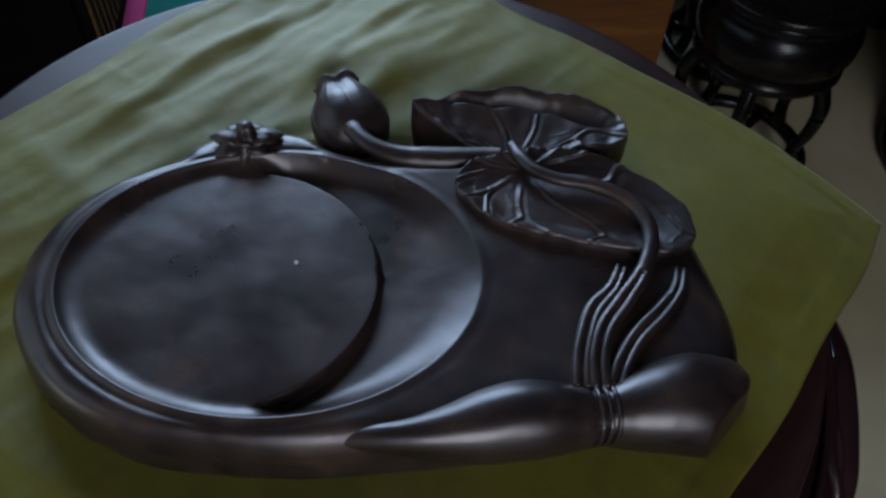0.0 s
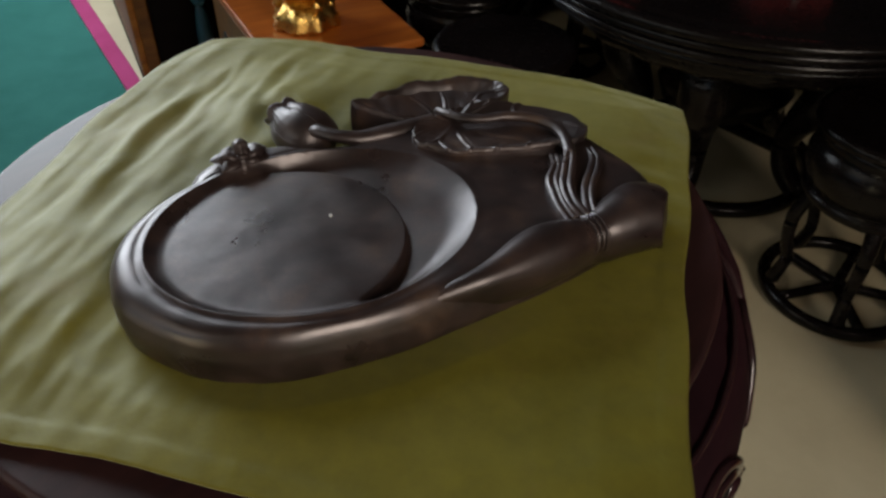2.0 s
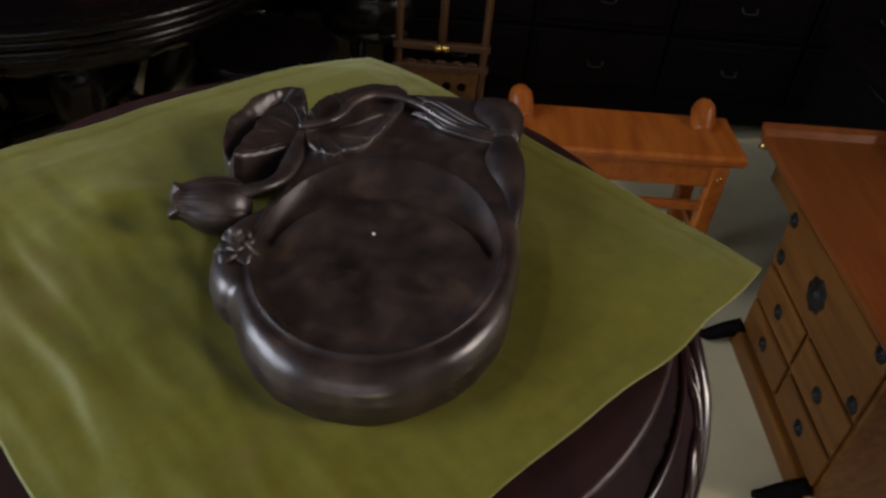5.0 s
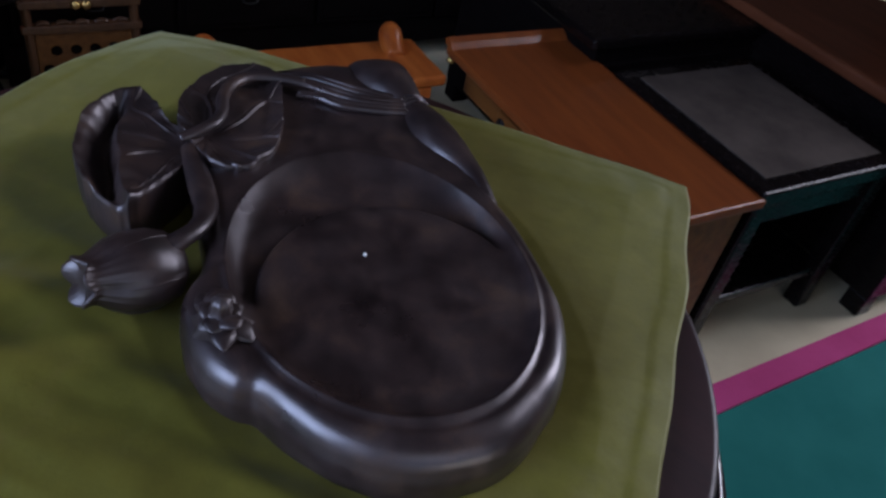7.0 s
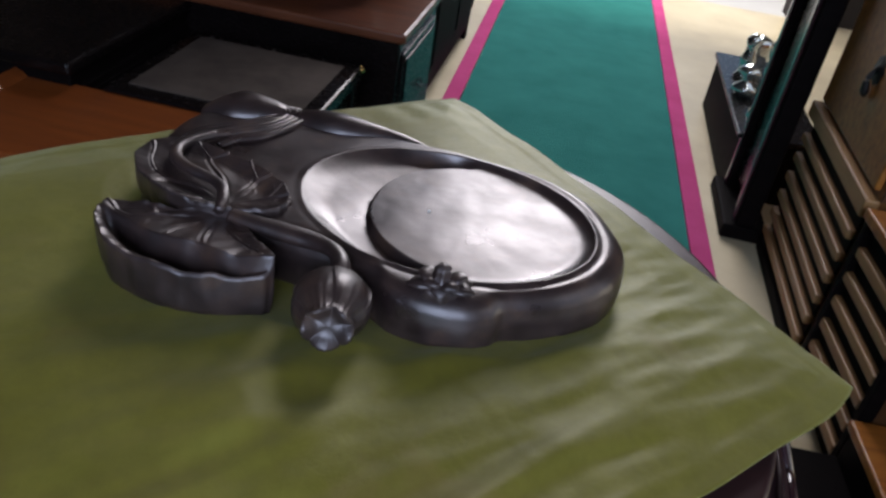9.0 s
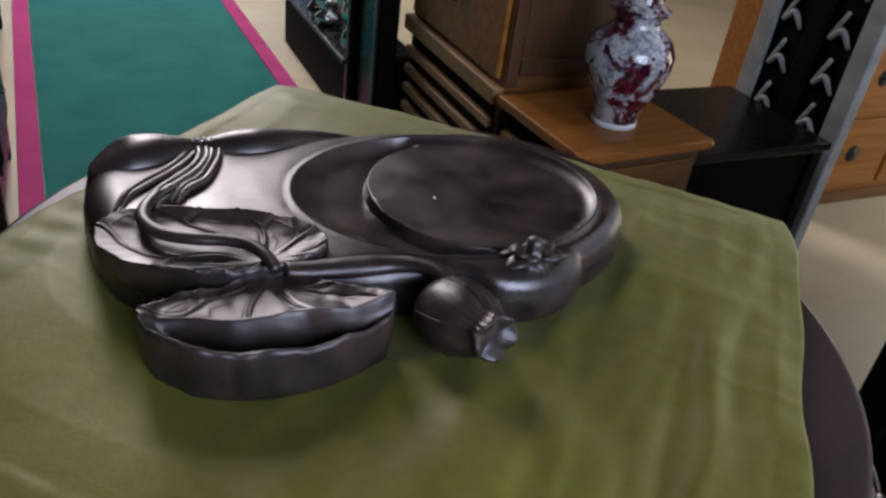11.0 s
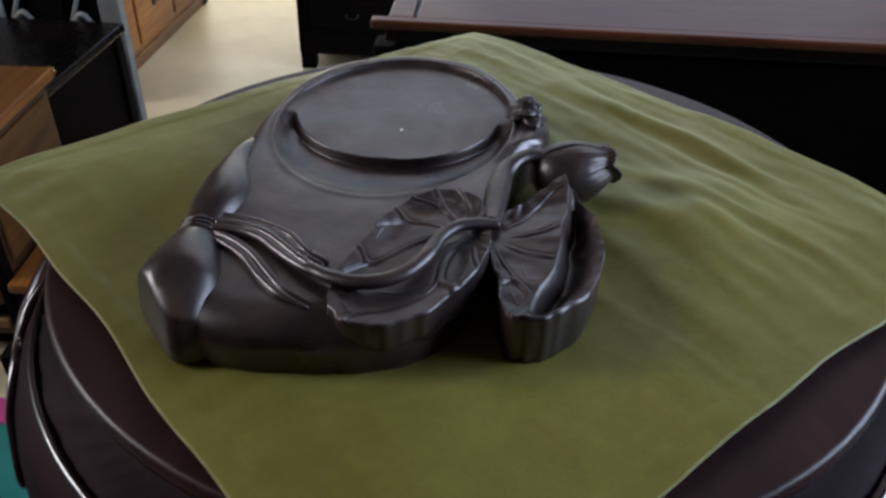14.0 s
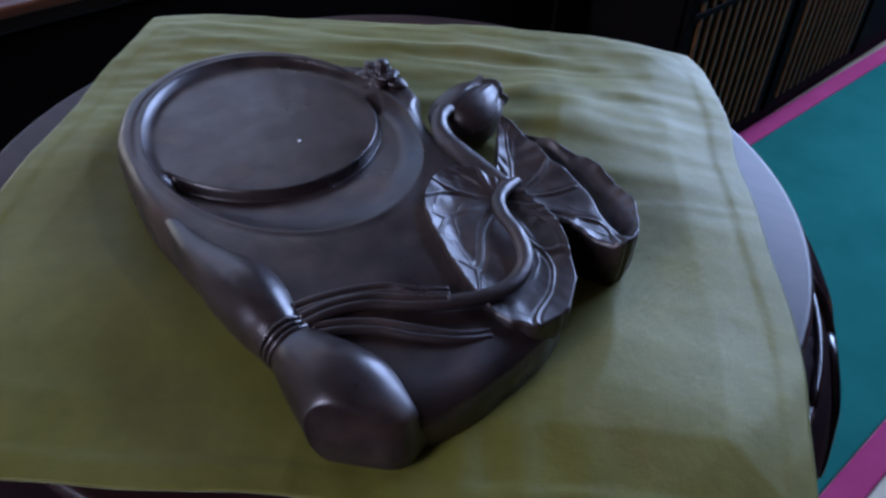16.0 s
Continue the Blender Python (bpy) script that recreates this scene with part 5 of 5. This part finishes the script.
def slatted_cabinet():
    """Tall brown cabinet along the runner: a panelled upper front over a slatted lower one."""
    g = empty("slatted_cabinet", -0.98, -1.57, 0)
    part("carcass", box(-0.22, 0.20, -0.30, 0.30, 0.04, 1.12, 0.004), BROWN, g)
    # no recess is cut; a black sheet paints the shade between the slats
    part("recess_shade", box(0.196, 0.206, -0.28, 0.28, 0.06, 0.455, 0.002), BLACKMATT, g, "black sheet for the shade behind the slats")
    slat_front(g, -0.285, 0.285, 0.212, 6, 0.075, 0.062)
    part("rail", box(0.195, 0.228, -0.305, 0.305, 0.455, 0.50, 0.005), SLAT, g, "pale rail over the slats")
    d = part("door", box(0.198, 0.214, -0.28, 0.285, 0.515, 1.06, 0.005), HONEY, g, "honey-coloured door board")
    iron_plate(d, 0.214, 0.02, 0.70, 0.034, 90)
    put("drop_handle", mesh("drop_handle", *tube([(0.222, 0.02, 0.700, 0.005), (0.230, 0.02, 0.675, 0.007), (0.226, 0.02, 0.645, 0.010), (0.222, 0.02, 0.632, 0.004)], 16, 10)), IRON, d, "black iron drop handle")
    part("top", box(-0.24, 0.235, -0.32, 0.32, 1.12, 1.15, 0.006), BROWN, g)
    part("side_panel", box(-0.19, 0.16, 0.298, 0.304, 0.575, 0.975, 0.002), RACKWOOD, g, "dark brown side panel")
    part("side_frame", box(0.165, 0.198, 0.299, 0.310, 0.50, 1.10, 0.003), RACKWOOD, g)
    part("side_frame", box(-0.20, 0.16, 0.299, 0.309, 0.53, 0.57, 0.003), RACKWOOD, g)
    part("side_frame", box(-0.20, 0.16, 0.299, 0.309, 0.98, 1.03, 0.003), BROWN, g)
    part("plinth", box(-0.225, 0.215, -0.305, 0.305, 0.0, 0.04, 0.004), BLACKMATT, g)
    return tagged(g, "tall brown cabinet with a slatted lower front", "cabinet")


slatted_cabinet()


def black_post_screen():
    """Tall black frame beside the slatted cabinet."""
    g = empty("black_screen", -0.72, -2.06, 0)
    for y in (-0.14, 0.12):
        part("post", box(-0.03, 0.03, y - 0.035, y + 0.035, 0.0, 1.85, 0.006), BLACKMATT, g)
        part("moulding", box(0.028, 0.040, y - 0.012, y + 0.012, 0.03, 1.82, 0.004), ROSE, g, "dark red moulding on the post")
    part("panel", box(-0.012, 0.012, -0.108, 0.088, 0.10, 1.80, 0.002), BLACK, g)
    part("foot", box(-0.07, 0.07, -0.19, 0.17, 0.0, 0.05, 0.008), BLACKMATT, g)
    return tagged(g, "tall black wooden screen with red mouldings", "screen")


black_post_screen()


def crystal_shelf():
    g = empty("display_shelf", -0.80, -2.62, 0)
    part("body", box(-0.14, 0.12, -0.45, 0.42, 0.0, 0.22, 0.006), BLACKMATT, g)
    part("top", box(-0.15, 0.135, -0.46, 0.43, 0.22, 0.24, 0.005), BLACK, g)
    return tagged(g, "low black display shelf", "shelf")


crystal_shelf()


def glass_piece(x, y, h, r, seed):
    rng = random.Random(seed)
    prof = [(0.0, 0.0), (r * 0.7, 0.0), (r * 0.75, 0.01)]
    for k in range(1, 7):
        prof.append((r * rng.uniform(0.35, 1.0), h * k / 7))
    prof += [(r * 0.3, h * 0.97), (0.0, h)]
    ob = put("glass_ornament", mesh("glass_ornament", *lathe(prof, 20, 0, 0, 5, 0.08)), CRYSTAL, at=pose(x, y, 0.241))
    return tagged(ob, "glittering silvery glass ornament on the display shelf", "ornament", "glass ornaments on the shelf")


for k, (x, y, h, r) in enumerate(((-0.74, -2.30, 0.16, 0.05), (-0.79, -2.45, 0.22, 0.055), (-0.72, -2.58, 0.12, 0.045), (-0.82, -2.66, 0.26, 0.05), (-0.74, -2.78, 0.18, 0.05), (-0.80, -2.93, 0.14, 0.05))):
    glass_piece(x, y, h, r, k)


def step_bench():
    g = empty("slatted_bench", -0.945, -1.075, 0, 4)
    part("top", box(-0.20, 0.19, -0.165, 0.185, 0.475, 0.50, 0.005), HONEY, g, "honey-coloured bench top")
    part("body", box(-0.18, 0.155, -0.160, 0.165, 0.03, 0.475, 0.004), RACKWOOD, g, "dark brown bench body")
    # black sheet on the body, shade of the slat gaps put into its colour
    part("recess_shade", box(0.152, 0.162, -0.145, 0.150, 0.05, 0.46, 0.002), BLACKMATT, g, "black sheet for the shade behind the slats")
    slat_front(g, -0.145, 0.140, 0.166, 6, 0.065, 0.065)
    part("post", box(0.150, 0.180, -0.165, -0.142, 0.0, 0.474, 0.004), BLACKMATT, g)
    part("post", box(0.150, 0.180, 0.143, 0.167, 0.0, 0.474, 0.004), BLACKMATT, g)
    part("drawer", box(-0.16, 0.14, 0.163, 0.173, 0.22, 0.45, 0.004), BROWN, g)
    part("step", box(-0.16, 0.20, 0.174, 0.570, 0.178, 0.200, 0.005), HONEY, g, "low honey-coloured step board")
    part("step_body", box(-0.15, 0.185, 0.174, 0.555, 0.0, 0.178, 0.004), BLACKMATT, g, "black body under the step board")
    part("base_board", box(0.186, 0.30, 0.175, 0.585, 0.0, 0.10, 0.004), BLACKMATT, g, "low black base board beside the step")
    part("step_post", box(0.160, 0.192, 0.533, 0.563, 0.0, 0.177, 0.004), BLACKMATT, g)
    part("plinth", box(-0.182, 0.148, -0.16, 0.171, 0.0, 0.03, 0.004), BLACKMATT, g)
    put("clasp", mesh("clasp", *tube([(-0.205, 0.155, 0.475, 0.006), (-0.208, 0.170, 0.49, 0.006), (-0.19, 0.187, 0.49, 0.006)], 12, 8)), BRASS, g)
    return tagged(g, "honey-coloured wooden bench with a slatted side", "bench")


step_bench()


def black_bench():
    g = empty("black_bench", -1.42, -1.18, 0)
    part("seat", box(-0.24, 0.25, -0.21, 0.21, 0.395, 0.42, 0.006), BLACK, g)
    for x in (-0.21, 0.22):
        for y in (-0.18, 0.18):
            part("leg", box(x - 0.02, x + 0.02, y - 0.02, y + 0.02, 0.0, 0.395, 0.005), BLACKMATT, g)
    for y in (-0.18, 0.18):
        part("side_panel", box(-0.19, 0.20, y - 0.008, y + 0.008, 0.06, 0.394, 0.003), BLACKMATT, g)
    part("end_panel", box(-0.218, -0.202, -0.16, 0.16, 0.06, 0.394, 0.003), BLACKMATT, g)
    return tagged(g, "black lacquered low bench behind the vase", "bench")


black_bench()


def vase():
    g = empty("porcelain_vase", -0.955, -1.035, 0.501)
    prof = [(0.0, 0.0), (0.060, 0.0), (0.065, 0.006), (0.064, 0.018), (0.070, 0.045), (0.092, 0.095), (0.114, 0.145), (0.125, 0.185), (0.124, 0.218), (0.108, 0.250), (0.080, 0.272), (0.066, 0.284), (0.064, 0.305), (0.066, 0.318), (0.084, 0.322), (0.086, 0.328), (0.070, 0.334), (0.058, 0.345), (0.054, 0.380), (0.060, 0.410), (0.080, 0.434), (0.078, 0.438), (0.055, 0.412), (0.049, 0.380), (0.05, 0.33)]
    g.scale = (0.80, 0.80, 0.82)
    put("body", mesh("body", *lathe(prof, 80)), PORCELAIN, g)
    put("foot_ring", mesh("foot_ring", *lathe([(0.061, -0.0005), (0.068, 0.001), (0.0675, 0.012), (0.0655, 0.015)], 60)), WHITE, g, "unglazed white foot ring")
    return tagged(g, "white porcelain vase painted with red and blue flowers", "vase")


vase()


def long_desk():
    g = empty("long_desk", -1.137, 0.585, 0)
    x0, x1, y0, y1, h = -0.190, 0.380, -0.72, 0.62, 0.772
    part("frame", box(x0, x1, y0 + 0.022, y1 - 0.022, h - 0.028, h, 0.005), BLACK, g)
    part("top_panel", box(-0.052, x1 - 0.024, y0 + 0.070, y1 - 0.070, h, h + 0.005, 0.003), REDTOP, g, "polished red-brown veneer panel")
    part("edge_strip", box(x1 - 0.022, x1 + 0.002, y0, y1, h - 0.008, h + 0.007, 0.004), REDTOP, g, "front edge board with projecting ends")
    part("end_batten", box(-0.066, x1 - 0.024, y0 + 0.025, y0 + 0.064, h, h + 0.006, 0.003), REDTOP, g, "polished end batten of the desk top")
    part("end_batten", box(-0.066, x1 - 0.024, y1 - 0.064, y1 - 0.025, h, h + 0.006, 0.003), REDTOP, g, "polished end batten of the desk top")
    part("back_rail", box(-0.124, -0.070, y0, y1, h, h + 0.008, 0.004), REDTOP, g, "back rail of the desk top")
    part("front_panel", box(x1 - 0.035, x1 - 0.012, y0 + 0.03, y1 - 0.03, 0.12, h - 0.035, 0.004), BLACKMATT, g)
    part("back_panel", box(x0 + 0.012, x0 + 0.035, y0 + 0.03, y1 - 0.03, 0.12, h - 0.035, 0.004), BLACKMATT, g)
    for y in (y0 + 0.02, y1 - 0.045):
        part("side_panel", box(x0 + 0.036, x1 - 0.036, y, y + 0.025, 0.08, h - 0.035, 0.004), BLACKMATT, g)
    for x in (x0 + 0.03, x1 - 0.03):
        for y in (y0 + 0.03, y1 - 0.03):
            part("leg", box(x - 0.028, x + 0.028, y - 0.028, y + 0.028, 0.0, h - 0.036, 0.005), BLACKMATT, g)
    return tagged(g, "long black desk with a polished red-brown top", "desk")


long_desk()


def carved_screen():
    g = empty("carved_screen", -1.72, -1.20, 0, -88)
    for k in range(3):
        x = -0.17 + 0.17 * k
        part("frame", box(x - 0.030, x + 0.030, -0.02, 0.02, 0.0, 1.7, 0.005), WORN if k != 1 else BLACKMATT, g)
    for x0, x1 in ((-0.140, -0.030), (0.030, 0.140)):
        pn = part("panel", box(x0, x1, -0.006, 0.006, 0.05, 1.65, 0.002), BLACKMATT, g)
        for j in range(12):
            z = 0.12 + 0.13 * j
            put("carving", mesh("carving", *tube([(x0 + 0.02, 0.010, z, 0.006), ((x0 + x1) / 2, 0.014, z + 0.04, 0.009), (x1 - 0.02, 0.010, z + 0.01, 0.006), ((x0 + x1) / 2, 0.012, z + 0.09, 0.006)], 16, 8)), WORN, pn)
    return tagged(g, "grey and black carved standing screen", "screen")


carved_screen()


def tall_post_cabinet():
    g = empty("narrow_cabinet", 0.48, 2.55, 0, -6)
    part("body", box(-0.11, 0.17, -0.495, 0.50, 0.02, 1.6, 0.005), BLACKMATT, g)
    part("side", box(-0.165, -0.112, -0.495, 0.50, 0.02, 1.6, 0.006), BROWN, g, "brown wooden side of the cabinet")
    part("moulding", box(-0.171, -0.150, -0.503, -0.493, 0.03, 1.58, 0.004), HONEY, g, "honey-coloured corner moulding")
    part("front", box(-0.105, 0.160, -0.502, -0.493, 0.06, 1.55, 0.004), BLACKMATT, g)
    part("plinth", box(-0.168, 0.174, -0.49, 0.49, 0.0, 0.02, 0.003), BLACKMATT, g)
    put("knob", mesh("knob", *lathe([(0.0, -0.018), (0.014, -0.010), (0.010, 0.0), (0.016, 0.008), (0.0, 0.016)], 16)), BLACK, g, at=pose(0.035, -0.507, 0.92, 90, 0, 0))
    tagged(g, "narrow brown and black cabinet at the runner's edge", "cabinet")
    t = empty("hanging_tassel", 0.462, 2.035, 0)
    put("cord", mesh("cord", *tube([(0, 0.006, 0.925, 0.006), (0, -0.002, 0.78, 0.012), (0.002, 0.0, 0.55, 0.016), (0, 0.002, 0.34, 0.015)], 30, 10)), BLUECORD, t)
    put("knot", mesh("knot", *lathe([(0.0, 0.270), (0.014, 0.275), (0.022, 0.292), (0.021, 0.315), (0.014, 0.335), (0.0, 0.345)], 20, 0, 0, 6, 0.08)), BLUECORD, t)
    put("fringe", mesh("fringe", *lathe([(0.0, 0.12), (0.024, 0.12), (0.022, 0.20), (0.016, 0.255), (0.010, 0.275)], 36, 0, 0, 18, 0.06)), BLUECORD, t)
    return tagged(t, "blue silk tassel hung on the narrow cabinet", "tassel")


tall_post_cabinet()
